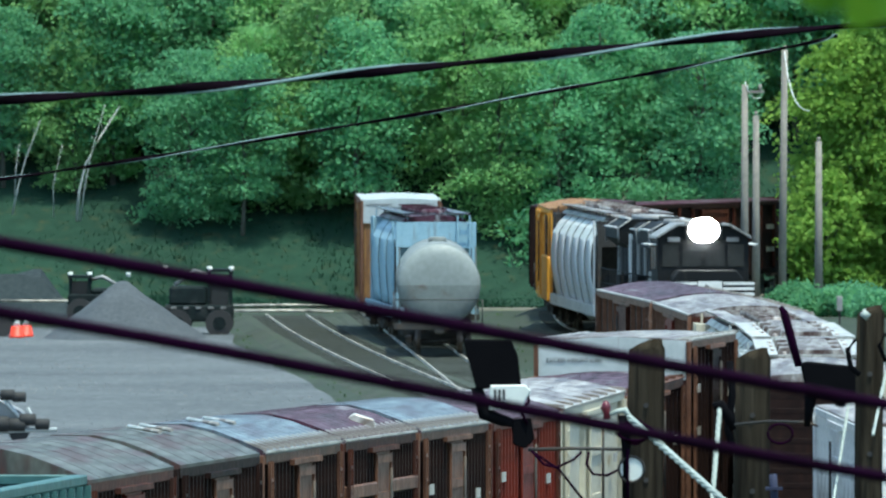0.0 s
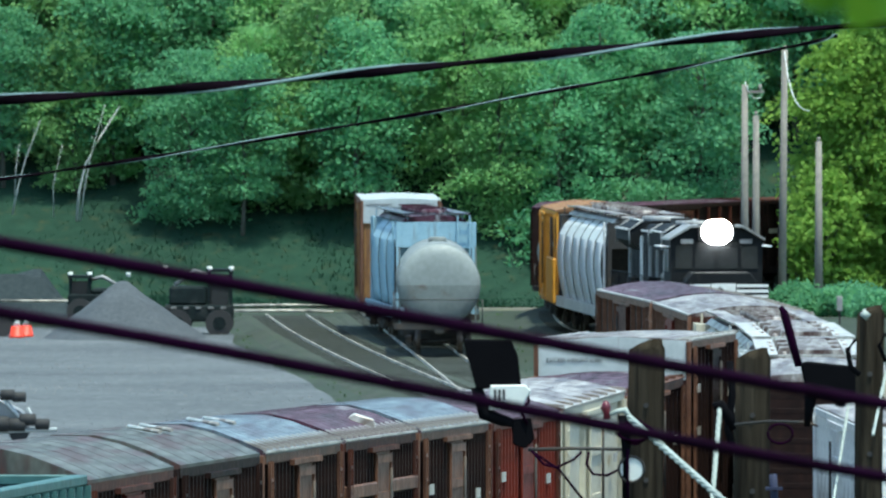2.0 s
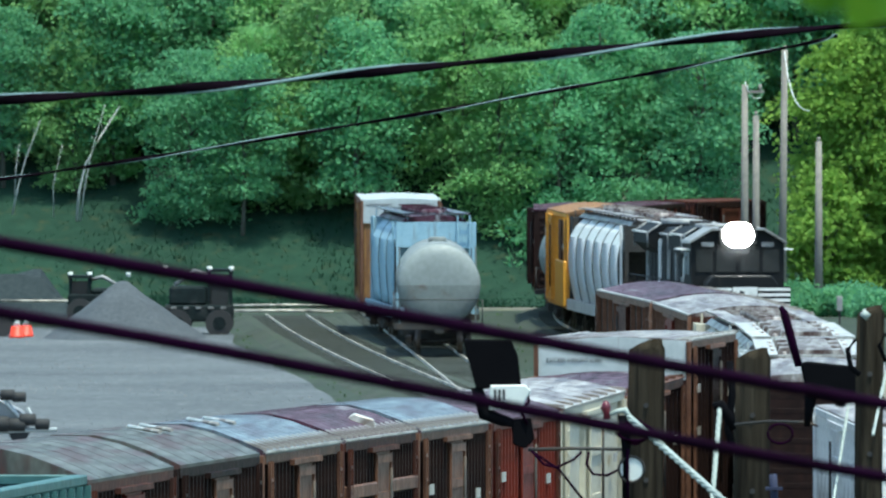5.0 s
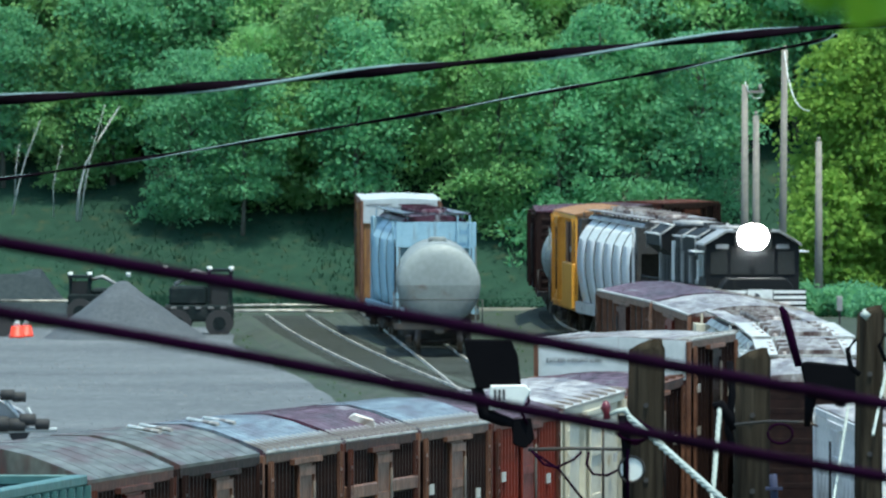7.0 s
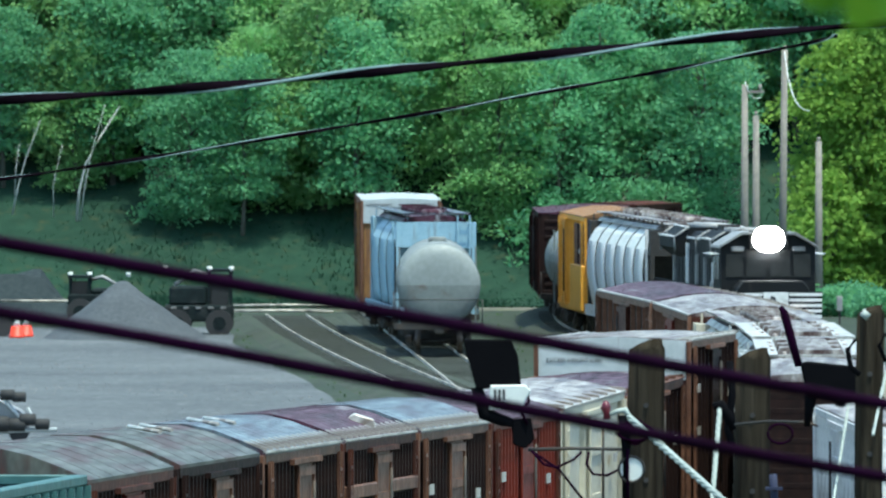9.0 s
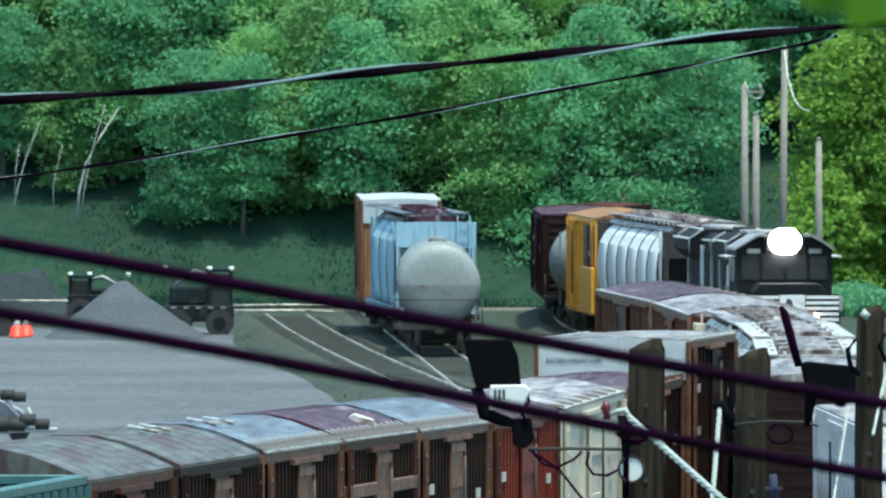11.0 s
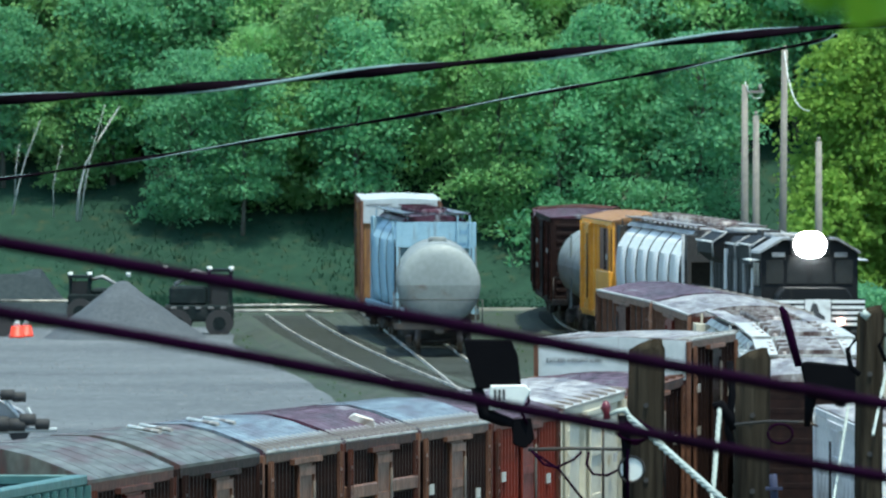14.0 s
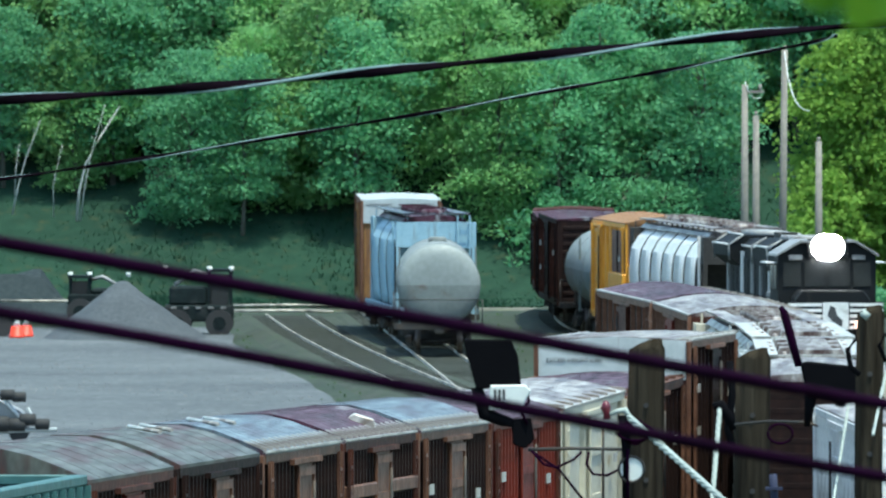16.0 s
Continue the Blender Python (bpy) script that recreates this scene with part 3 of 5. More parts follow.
def locomotive(m):
    """Diesel locomotive; the front is at +y."""
    car = thing("locomotive", "black diesel road locomotive with white nose stripes, headlight lit", "locomotive", m)
    h = 11.4
    bm = B()
    box(bm, -1.5, 1.5, -h, h - 0.25, 1.30, 1.60)
    part("deck", bm, M["loco_black"], car, soft=0.03)
    bm = B()
    box(bm, -0.95, 0.95, -h + 1.0, h - 4.6, 1.60, 4.05)
    loft(bm, [(-0.95, 4.05), (0.95, 4.05), (0.70, 4.30), (-0.70, 4.30)], -h + 1.0, h - 4.6)
    hood = part("long_hood", bm, M["loco_black"], car, soft=0.03)
    for i in range(14):
        for s in (-1, 1):
            y = -h + 1.7 + i * 1.02
            bm = B()
            box(bm, s * 0.95 - 0.02, s * 0.95 + 0.025, y - 0.42, y + 0.42, 1.75, 3.7)
            part("hood_door", bm, M["loco_black"], hood)
    # radiator wings, dynamic brake and fans
    bm = B()
    loft(bm, [(-1.40, 3.75), (-0.9, 3.35), (0.9, 3.35), (1.40, 3.75), (1.40, 4.1), (0.9, 4.4), (-0.9, 4.4), (-1.40, 4.1)], -h + 1.2, -h + 5.4)
    part("radiator", bm, M["loco_black"], car)
    bm = B()
    loft(bm, [(-1.25, 3.55), (1.25, 3.55), (1.25, 4.15), (0.85, 4.42), (-0.85, 4.42), (-1.25, 4.15)], 0.4, 4.6)
    part("brake_housing", bm, M["loco_black"], car)
    for y in (-h + 2.0, -h + 3.3, -h + 4.6, 1.6, 3.6):
        bm = B()
        tube(bm, ((0, y, 4.35), (0, y, 4.52)), 0.58, 20)
        part("roof_fan", bm, M["loco_grey"], car)
    bm = B()
    box(bm, -0.3, 0.3, -2.8, -1.4, 4.25, 4.55)
    part("exhaust_outlet", bm, M["steel_dark"], car)
    # pale bars for highlights on radiator and brake housing edges, stanchions along the hood
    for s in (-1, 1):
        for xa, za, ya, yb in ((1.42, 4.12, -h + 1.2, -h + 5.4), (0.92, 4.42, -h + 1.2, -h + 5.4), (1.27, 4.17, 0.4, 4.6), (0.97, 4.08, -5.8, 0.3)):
            part("edge_rail", tube(B(), ((s * xa, ya, za), (s * xa, yb, za)), 0.035, 6), M["loco_white"], car, "pale bar for a highlight along an edge")
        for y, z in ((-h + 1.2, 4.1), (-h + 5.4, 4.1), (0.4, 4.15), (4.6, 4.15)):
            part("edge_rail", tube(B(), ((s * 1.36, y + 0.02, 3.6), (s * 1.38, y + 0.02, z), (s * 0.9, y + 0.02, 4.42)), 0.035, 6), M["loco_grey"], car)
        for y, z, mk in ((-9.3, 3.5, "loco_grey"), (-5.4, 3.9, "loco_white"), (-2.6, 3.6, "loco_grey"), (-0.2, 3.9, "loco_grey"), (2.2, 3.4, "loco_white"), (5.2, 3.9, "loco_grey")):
            part("hood_post", box(B(), s * 1.0 - 0.05, s * 1.0 + 0.05, y - 0.16, y + 0.16, 1.9, z), M[mk], hood, "pale post on the hood", soft=0.01)
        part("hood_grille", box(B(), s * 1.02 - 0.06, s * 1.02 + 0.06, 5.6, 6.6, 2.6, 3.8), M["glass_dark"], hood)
    # equipment lockers along the side; light caught by the front two is grey paint
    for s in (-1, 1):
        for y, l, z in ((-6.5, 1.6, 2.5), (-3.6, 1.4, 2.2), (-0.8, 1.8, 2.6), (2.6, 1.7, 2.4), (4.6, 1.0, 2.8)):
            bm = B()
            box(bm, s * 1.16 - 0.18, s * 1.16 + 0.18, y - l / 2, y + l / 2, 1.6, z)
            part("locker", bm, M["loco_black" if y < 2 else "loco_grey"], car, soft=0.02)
    # cab
    y0, y1 = h - 4.6, h - 2.5
    bm = B()
    loft(bm, [(-1.52, 1.6), (1.52, 1.6), (1.52, 4.0), (0.85, 4.40), (-0.85, 4.40), (-1.52, 4.0)], y0, y1)
    cab = part("cab", bm, M["loco_black"], car)
    bm = B()
    loft(bm, [(-1.60, 3.98), (-1.58, 4.06), (-0.88, 4.48), (0.88, 4.48), (1.58, 4.06), (1.60, 3.98), (0.85, 4.41), (-0.85, 4.41)], y0 - 0.1, y1 + 0.22)
    part("cab_roof", bm, M["loco_grey"], cab, "dusty grey cab roof")
    for x0, x1 in ((-1.36, -0.82), (-0.70, -0.06), (0.06, 0.70), (0.82, 1.36)):
        bm = B()
        box(bm, x0, x1, y1 - 0.02, y1 + 0.03, 3.05, 3.78)
        part("windscreen", bm, M["glass_dark"], cab, "dark windscreen pane")
    for s in (-1, 1):
        for yy in (y0 + 0.55, y0 + 1.45):
            bm = B()
            box(bm, s * 1.52 - 0.02, s * 1.52 + 0.03, yy - 0.38, yy + 0.38, 2.95, 3.7)
            part("side_window", bm, M["glass_dark"], cab)
        bm = B()
        box(bm, s * 1.70 - 0.16, s * 1.70 + 0.16, y0 + 0.1, y0 + 1.9, 3.76, 3.80)
        part("sunshade", bm, M["loco_white"], cab, "pale folding sunshade")
    # headlight box with two lenses, number boards
    bm = B()
    box(bm, -0.62, 0.62, y1, y1 + 0.18, 3.94, 4.52)
    hl = part("headlight_box", bm, M["loco_black"], cab, soft=0.02)
    # Lens discs are oversized: the headlight's glare is put into their size.
    for s in (-1, 1):
        bm = B()
        tube(bm, ((s * 0.10, y1 + 0.17 + 0.01 * s, 4.26), (s * 0.10, y1 + 0.23 + 0.01 * s, 4.26)), 0.41, 20)
        part("headlight", bm, M["lamp"], hl, "lit headlight lens")
        bm = B()
        box(bm, s * 0.98 - 0.20, s * 0.98 + 0.20, y1, y1 + 0.10, 3.88, 4.02)
        part("number_board", bm, M["loco_grey"], cab, "grey number board")
    # nose
    bm = B()
    loft(bm, [(-1.15, 1.6), (1.15, 1.6), (1.15, 2.70), (0.95, 2.95), (-0.95, 2.95), (-1.15, 2.70)], y1, h - 0.9)
    part("nose", bm, M["loco_black"], car, soft=0.04)
    # white striped front: rails, emblem plate and bars
    bm = B()
    box(bm, -1.48, 1.48, h - 0.34, h - 0.28, 1.72, 2.62)
    front = part("front_panel", bm, M["loco_black"], car)
    for i in range(5):
        for s in (-1, 1):
            bm = B()
            z = 1.78 + i * 0.175
            box(bm, s * 0.95 - 0.52, s * 0.95 + 0.52, h - 0.27, h - 0.25, z, z + 0.095)
            part("stripe", bm, M["loco_white"], front, "white painted stripe")
    bm = B()
    box(bm, -0.40, 0.40, h - 0.27, h - 0.25, 1.76, 2.60)
    part("emblem_plate", bm, M["loco_white"], front, "white plate with a dark emblem shape")
    bm = B()
    loft(bm, [(-0.20, 1.86), (0.0, 1.86), (0.12, 2.05), (0.26, 2.20), (0.16, 2.50), (0.02, 2.44), (-0.04, 2.2), (-0.22, 2.05)], h - 0.248, h - 0.238)
    part("emblem", bm, M["letter"], front)
    bm = B()
    for s in (-1, 1):
        for y in np.linspace(-h + 0.2, y0, 8):
            tube(bm, ((s * 1.46, y, 1.6), (s * 1.46, y, 2.65)), 0.022, 6)
        tube(bm, ((s * 1.46, -h + 0.2, 2.65), (s * 1.46, y0, 2.65)), 0.022, 6)
        tube(bm, ((s * 1.46, -h + 0.2, 2.15), (s * 1.46, y0, 2.15)), 0.018, 6)
    part("handrail", bm, M["loco_black"], car)
    bm = B()
    loft(bm, [(-1.5, 0.35), (1.5, 0.35), (1.5, 1.3), (-1.5, 1.3)], h - 0.5, h - 0.2)
    part("pilot", bm, M["loco_black"], car, soft=0.04)
    for s in (-1, 1):
        bm = B()
        tube(bm, ((s * 0.72, h - 0.24, 1.92), (s * 0.72, h - 0.12, 1.92)), 0.12, 14)
        part("ditch_light", bm, M["ditch"], car, "lit ditch light")
    bm = B()
    loft(bm, [(-1.35, 0.55), (1.35, 0.55), (1.45, 0.8), (1.45, 1.3), (-1.45, 1.3), (-1.45, 0.8)], -2.6, 2.6)
    part("fuel_tank", bm, M["steel_dark"], car)
    for s in (-1, 1):
        bogie(car, s * (h - 3.9), (-2.0, 0.0, 2.0))
        coupler(car, s * (h - 0.3), s)
    return car


# ---- the ground ----
def rise(y):
    """The yard climbs gently towards the camera."""
    return 0.0168 * max(0.0, 280.0 - max(y, 150.0))


def hill(x, y):
    return rise(y) + 0.50 * min(max(0.0, y - 606.0), 30.0) + 0.04 * max(0.0, y - 636.0)


def sheet(name, xs, ys, z, material, label, category="ground", lump=0.0):
    bm = B()
    grid = [[bm.verts.new((x, y, z(x, y) + lump * noise.noise((x * 0.35, y * 0.12, 0.3)))) for x in xs] for y in ys]
    for r, s in zip(grid, grid[1:]):
        for i in range(len(xs) - 1):
            bm.faces.new((r[i], r[i + 1], s[i + 1], s[i])).smooth = True
    return thing(name, label, category, kind="structure", bm=bm, material=M[material])


xs = [-2500, -800, -300, -120, -60] + list(np.arange(-40, 41, 4.0)) + [60, 120, 300, 800, 2500]
ys = [-600, -200, 0, 60, 120, 150, 180, 210, 240, 265, 280] + list(np.arange(300, 600, 12.0)) + [600, 606, 621, 636, 668, 700, 760, 860, 1000, 1300, 2000, 3500]
sheet("ground", xs, ys, lambda x, y: hill(x, y) - (0.28 if y < 592 else 1.2) if y < 800 else hill(x, 800) - 0.28, "ground", "dark cinder yard ground with sparse weeds")


sheet("forest_floor", [-300, -120, -60] + list(np.arange(-40, 41, 4.0)) + [60, 120, 300], [592, 597, 602] + list(np.arange(606, 640, 3.0)) + list(np.arange(644, 800, 12.0)), lambda x, y: hill(x, y) - 0.24 + 0.3 * noise.noise((x * 0.2, y * 0.2, 1.0)) * min(1, max(0, (y - 606) / 10)), "forest_floor", "mossy green wooded bank rising behind the yard")


def lot_edge(y):
    """Right-hand edge of the stone lot."""
    return np.interp(y, (300, 380, 420, 462, 500, 530, 560), (6.0, 2.0, -1.6, -3.9, -5.6, -7.5, -8.5))


def gravel_lot():
    bm = B()
    rows = []
    for y in np.arange(300, 553, 4.0):
        e = float(lot_edge(y)) + 0.4 * noise.noise((0.1, y * 0.08, 0.7))
        rows.append([bm.verts.new((x, y, -0.20 + 0.05 * noise.noise((x * 0.3, y * 0.1, 0.2)))) for x in [-60, -40] + list(np.linspace(-30, e, 16))])
    for r, s in zip(rows, rows[1:]):
        for i in range(len(r) - 1):
            bm.faces.new((r[i], r[i + 1], s[i + 1], s[i])).smooth = True
    thing("gravel_lot", "wide lot surfaced with pale grey crushed stone", "ground", kind="structure", bm=bm, material=M["gravel"])


gravel_lot()


def strip(name, pts, half, z, material, label, category="ground", n=60):
    """A level band that follows pts (x, y)."""
    bm = B()
    t = np.linspace(0, 1, len(pts))
    u = np.linspace(0, 1, n)
    px, py = np.interp(u, t, [p[0] for p in pts]), np.interp(u, t, [p[1] for p in pts])
    rows = []
    for i in range(n):
        a, b = max(i - 1, 0), min(i + 1, n - 1)
        d = Vector((px[b] - px[a], py[b] - py[a], 0)).normalized()
        nrm = Vector((-d.y, d.x, 0))
        w = half * (1 + 0.12 * noise.noise((px[i] * 0.3, py[i] * 0.05, z)))
        rows.append([bm.verts.new(Vector((px[i], py[i], hill(px[i], py[i]) + zz)) + nrm * k * w) for k, zz in ((-1.35, -0.30), (-1, z), (1, z), (1.35, -0.30))])
    for r, s in zip(rows, rows[1:]):
        for i in range(3):
            bm.faces.new((r[i], r[i + 1], s[i + 1], s[i]))
    return thing(name, label, category, kind="structure", bm=bm, material=M[material])


strip("dirt_road", [(-40, 584), (-12, 583), (0, 586), (12, 588), (40, 590)], 1.1, -0.21, "sand", "pale sandy service road along the wood edge", "road")


def smooth_path(pts, deg=5):
    """x as a smooth function of y through pts (y, x)."""
    c = np.polyfit([p[0] - 400 for p in pts], [p[1] for p in pts], deg)
    return lambda y: float(np.polyval(c, y - 400))


def track(label, fx, y0, y1, ties=True, sink=0.0):
    """Ballast, two rails and sleepers along x = fx(y)."""
    ys = np.linspace(y0, y1, 50)
    t = strip("railway_track", [(fx(y), y) for y in ys], 1.7, -0.075 - sink, "ballast", label, "railway track", 50)
    for s in (-1, 1):
        bm = B()
        rows = []
        for y in ys:
            x, z = fx(y) + s * 0.75, rise(y)
            rows.append([bm.verts.new((x + a, y, z + b)) for a, b in ((-0.05, -0.12), (-0.012, -0.05), (-0.03, 0.0), (0.03, 0.0), (0.012, -0.05), (0.05, -0.12))])
        for r, q in zip(rows, rows[1:]):
            for i in range(5):
                bm.faces.new((r[i], r[i + 1], q[i + 1], q[i]))
        part("rail", bm, M["rail"], t)
    if ties:
        bm = B()
        for y in np.arange(y0, y1, 0.75):
            x, z = fx(y), rise(y)
            box(bm, x - 1.3, x + 1.3, y - 0.12, y + 0.12, z - 0.28, z - 0.066 - sink + 0.012 * noise.noise((x, y, 0)))
        ob = part("sleepers", bm, M["tie"], t)
        ob["kind"] = "stuff"
    return t


TRAIN_X = smooth_path([(445, 13.3), (461, 11.83), (481, 9.99), (495, 8.72), (507, 7.6), (523, 6.35), (540, 5.45), (560, 5.0), (580, 5.1), (600, 5.7)])
NEAR_X = smooth_path([(186, -7.2), (200, -6.34), (214, -5.34), (228, -4.33), (242, -3.18), (256, -1.90), (270, -0.66), (284, 0.66), (298, 2.12), (312, 3.59), (326, 4.7), (345, 5.6)])
RIGHT_X = smooth_path([(303, 7.5), (319, 7.9), (335, 8.1), (351, 8.0), (367, 7.6), (383, 6.9), (400, 5.6)])
BARE_X = smooth_path([(420, 2.4), (462, -0.5), (500, -2.75), (530, -4.4), (565, -5.9)], 3)
STORE_X = smooth_path([(425, 2.3), (470, 0.75), (500, -0.13), (515, -0.32), (531, -1.2), (548, -1.75), (570, -2.3)], 3)


def main_line(d):
    """Point of the main line at distance d: along TRAIN_X as far as y = 575, then round a sharp curve to the right."""
    if d <= 575:
        return TRAIN_X(d), d
    a = (d - 575) / 50.0
    return TRAIN_X(575) + 50.0 * (1 - math.cos(a)), 575 + 50.0 * math.sin(a)


def curve_track():
    ds = np.linspace(574, 616, 30)
    pts = [main_line(d) for d in ds]
    t = strip("railway_track", pts, 1.7, -0.08, "ballast", "sharply curving end of the main track", "railway track", 30)
    for side in (-0.75, 0.75):
        bm = B()
        rows = []
        for (x, y), (x2, y2) in zip(pts, pts[1:] + pts[-1:]):
            a = math.atan2(x2 - x, y2 - y) if (x2, y2) != (x, y) else a
            cx, cy = x + side * math.cos(a), y - side * math.sin(a)
            rows.append([bm.verts.new((cx + k * math.cos(a), cy - k * math.sin(a), z)) for k, z in ((-0.05, -0.12), (-0.03, 0.0), (0.03, 0.0), (0.05, -0.12))])
        for r, q in zip(rows, rows[1:]):
            for i in range(3):
                bm.faces.new((r[i], r[i + 1], q[i + 1], q[i]))
        part("rail", bm, M["rail"], t)


track("curving main track with worn rails on grey ballast", TRAIN_X, 430, 574)
curve_track()
track("yard track under a string of parked boxcars", NEAR_X, 120, 345)
track("yard track under parked hoppers", RIGHT_X, 290, 404)
track("empty siding with rusty rails in weedy ballast", BARE_X, 420, 566)
SPUR_X = smooth_path([(250, 10.6), (285, 9.45), (299, 9.0), (319, 8.2)], 2)
track("short spur track under a white boxcar", SPUR_X, 250, 300, sink=0.012)
track("siding under stored freight cars", STORE_X, 425, 572, sink=0.012)


def along(fx, y0, y1):
    """Pose of a car between two points of a track; its +y end looks away from the camera."""
    ym = (y0 + y1) / 2
    x0, x1 = fx(y0), fx(y1)
    zz = (rise(y0) + rise(y1)) / 2
    return pose((x0 + x1) / 2, ym, zz, math.degrees(math.atan2(rise(y1) - rise(y0), y1 - y0)), 0, math.degrees(math.atan2(x0 - x1, y1 - y0)))


# ---- parked string on the near track ----
G = "string of parked boxcars"
gondola("teal steel high-sided gondola, empty, on the near track", along(NEAR_X, 186.5, 199.5), 13.0, "teal", 4.2, G)
for label, y0, y1, kw in (
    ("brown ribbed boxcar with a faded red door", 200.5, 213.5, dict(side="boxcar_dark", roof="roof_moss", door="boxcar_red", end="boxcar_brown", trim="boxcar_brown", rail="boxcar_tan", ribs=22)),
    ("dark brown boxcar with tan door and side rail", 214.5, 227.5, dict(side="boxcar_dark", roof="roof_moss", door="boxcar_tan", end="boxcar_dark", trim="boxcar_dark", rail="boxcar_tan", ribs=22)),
    ("brown boxcar with pale eaves and a grey metal roof", 228.5, 241.5, dict(side="boxcar_dark", roof="roof_grey", door="boxcar_tan", end="boxcar_dark", trim="boxcar_tan", eave_line="pale_and_glint", seams=13, ribs=20)),
    ("dark brown boxcar with a rusted purple-brown roof", 242.5, 255.5, dict(side="boxcar_dark", roof="roof_purple", door="boxcar_tan", end="boxcar_dark", trim="boxcar_brown", rail="boxcar_tan", eave_line="pale_and_glint", seams=13, ribs=22)),
    ("brown boxcar with tan door and bluish metal roof", 256.5, 269.5, dict(side="boxcar_brown", roof="roof_grey", door="boxcar_tan", end="boxcar_brown", trim="boxcar_tan", post="boxcar_dark", eave_line="pale_and_glint", seams=13, ribs=20)),
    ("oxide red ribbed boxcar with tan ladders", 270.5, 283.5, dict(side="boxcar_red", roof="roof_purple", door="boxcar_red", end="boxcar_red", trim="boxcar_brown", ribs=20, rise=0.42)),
    ("cream boxcar with a bright white roof", 284.5, 297.5, dict(side="cream", roof="roof_white", door="cream", end="cream", trim="cream", ribs=3, rise=0.32, eave_line="pale_and_glint")),
    ("dark brown boxcar with a rust-streaked pale roof", 298.5, 311.5, dict(side="boxcar_dark", roof="roof_purple", door="boxcar_tan", end="boxcar_brown", trim="boxcar_tan", rise=0.17, eave=3.98, eave_line="boxcar_tan")),
):
    boxcar(label, along(NEAR_X, y0, y1), y1 - y0, group=G, **{"rise": 0.50, "eave": 4.06, **kw})


def steel_bar(x, y, z):
    t = thing("steel_bar", "pale steel bar lying on a boxcar roof", "steel bar", pose(x, y, rise(y) + z), "bars on the roofs")
    part("bar", tube(B(), ((-0.25, 0.9, 0.0), (0.25, -0.9, -0.03)), 0.030, 8), M["pale_and_glint"], t)


for x, y, z in ((-4.40, 219.8, 4.58), (-4.28, 222.6, 4.57), (-3.72, 231.2, 4.56), (-3.50, 233.8, 4.55)):
    steel_bar(x, y, z)
t = thing("roof_vent", "small bleached vent cover on a boxcar roof", "vent", pose(-1.36, 250.0, rise(250) + 4.27))
part("cover", loft(B(), [(-0.22, 0.0), (0.24, -0.05), (0.20, 0.10), (-0.12, 0.20), (-0.22, 0.14)], -0.3, 0.3), M["pale_and_glint"], t, soft=0.02)


def lettering(text, parent, x, y, z, size, mirror=False):
    cu = bpy.data.curves.new("lettering", "FONT")
    cu.body, cu.size, cu.extrude = text, size, 0.003
    cu.materials.append(M["letter"])
    ob = new("lettering", cu)
    ob.parent = parent
    ob.matrix_basis = pose(x, y, z, 90, 0, 0)
    ob["label"] = "small black capital lettering"


tall = boxcar("brown high boxcar with white upper end panel and warning lettering", along(NEAR_X, 312.5, 326.5) @ pose(0, 0, 0, -0.7), 14.0, "boxcar_dark", "roof_white",
              "boxcar_dark", "boxcar_brown", eave=4.66, rise=0.10, white_top=0.8, group=G, width=3.2, trim="boxcar_tan", eave_line="pale_and_glint")
lettering("EXCESS HEIGHT CAR", tall, -1.42, -7.125, 4.22, 0.125)

# ---- parked string on the right-hand track ----
G2 = "string of parked cars on the right-hand track"
boxcar("brown boxcar with tan ladders and a grey roof", along(RIGHT_X, 383.5, 399.5), 16.0, "boxcar_dark", "roof_purple", "boxcar_brown", "boxcar_brown", trim="boxcar_tan", post="boxcar_tan", ribs=9, eave_line="pale_and_glint", group=G2)
boxcar("red-brown boxcar with tan posts and a pale roof", along(RIGHT_X, 367.5, 382.5), 15.0, "boxcar_dark", "roof_white", "boxcar_red", "boxcar_brown", trim="boxcar_tan", post="boxcar_tan", ribs=9, eave_line="pale_and_glint", group=G2)
hopper("cream covered hopper with bowed panels and dusty hatches", along(RIGHT_X, 351.5, 366.5), 15.0, "cream", "roof_white", "cream", eave=4.1, panels=4, bulge=0.12, group=G2, board="roof_white")
hopper("grey-white covered hopper with a cluttered roof", along(RIGHT_X, 335.5, 350.5), 15.0, "cream", "roof_white", "white", eave=4.15, panels=5, group=G2, board="pale_and_glint", covers=True)
hopper("grey-white covered hopper with round roof hatches", along(RIGHT_X, 319.5, 334.5), 15.0, "silver", "roof_white", "white", eave=4.12, panels=5, group=G2, board="pale_and_glint", covers=True)
boxcar("dark boxcar with a smooth bluish white roof", along(RIGHT_X, 304.5, 318.5), 14.0, "boxcar_dark", "roof_white", "boxcar_dark", "boxcar_dark", trim="cream", rise=0.18, group=G2)

boxcar("white painted boxcar with pale ends", along(SPUR_X, 284.5, 298.5), 14.0, "silver", "roof_white", "silver", "silver", eave=3.75, rise=0.15, group=G2)

# ---- stored cars by the wood ----
G3 = "stored freight cars on the siding"
tank_car("light grey tank car with a darker lower half", along(lambda y: -0.13 - 0.008 * (y - 500), 500.0, 514.5), 14.5, radius=1.39, axis=2.32, group=G3)
hopper("pale blue covered hopper with dark open ends", along(lambda y: -0.23 - 0.065 * (y - 515.5), 515.5, 530.5), 15.0, "pale_blue", "roof_purple", "pale_blue", eave=4.35, panels=3, bulge=0.10, width=2.9, group=G3)
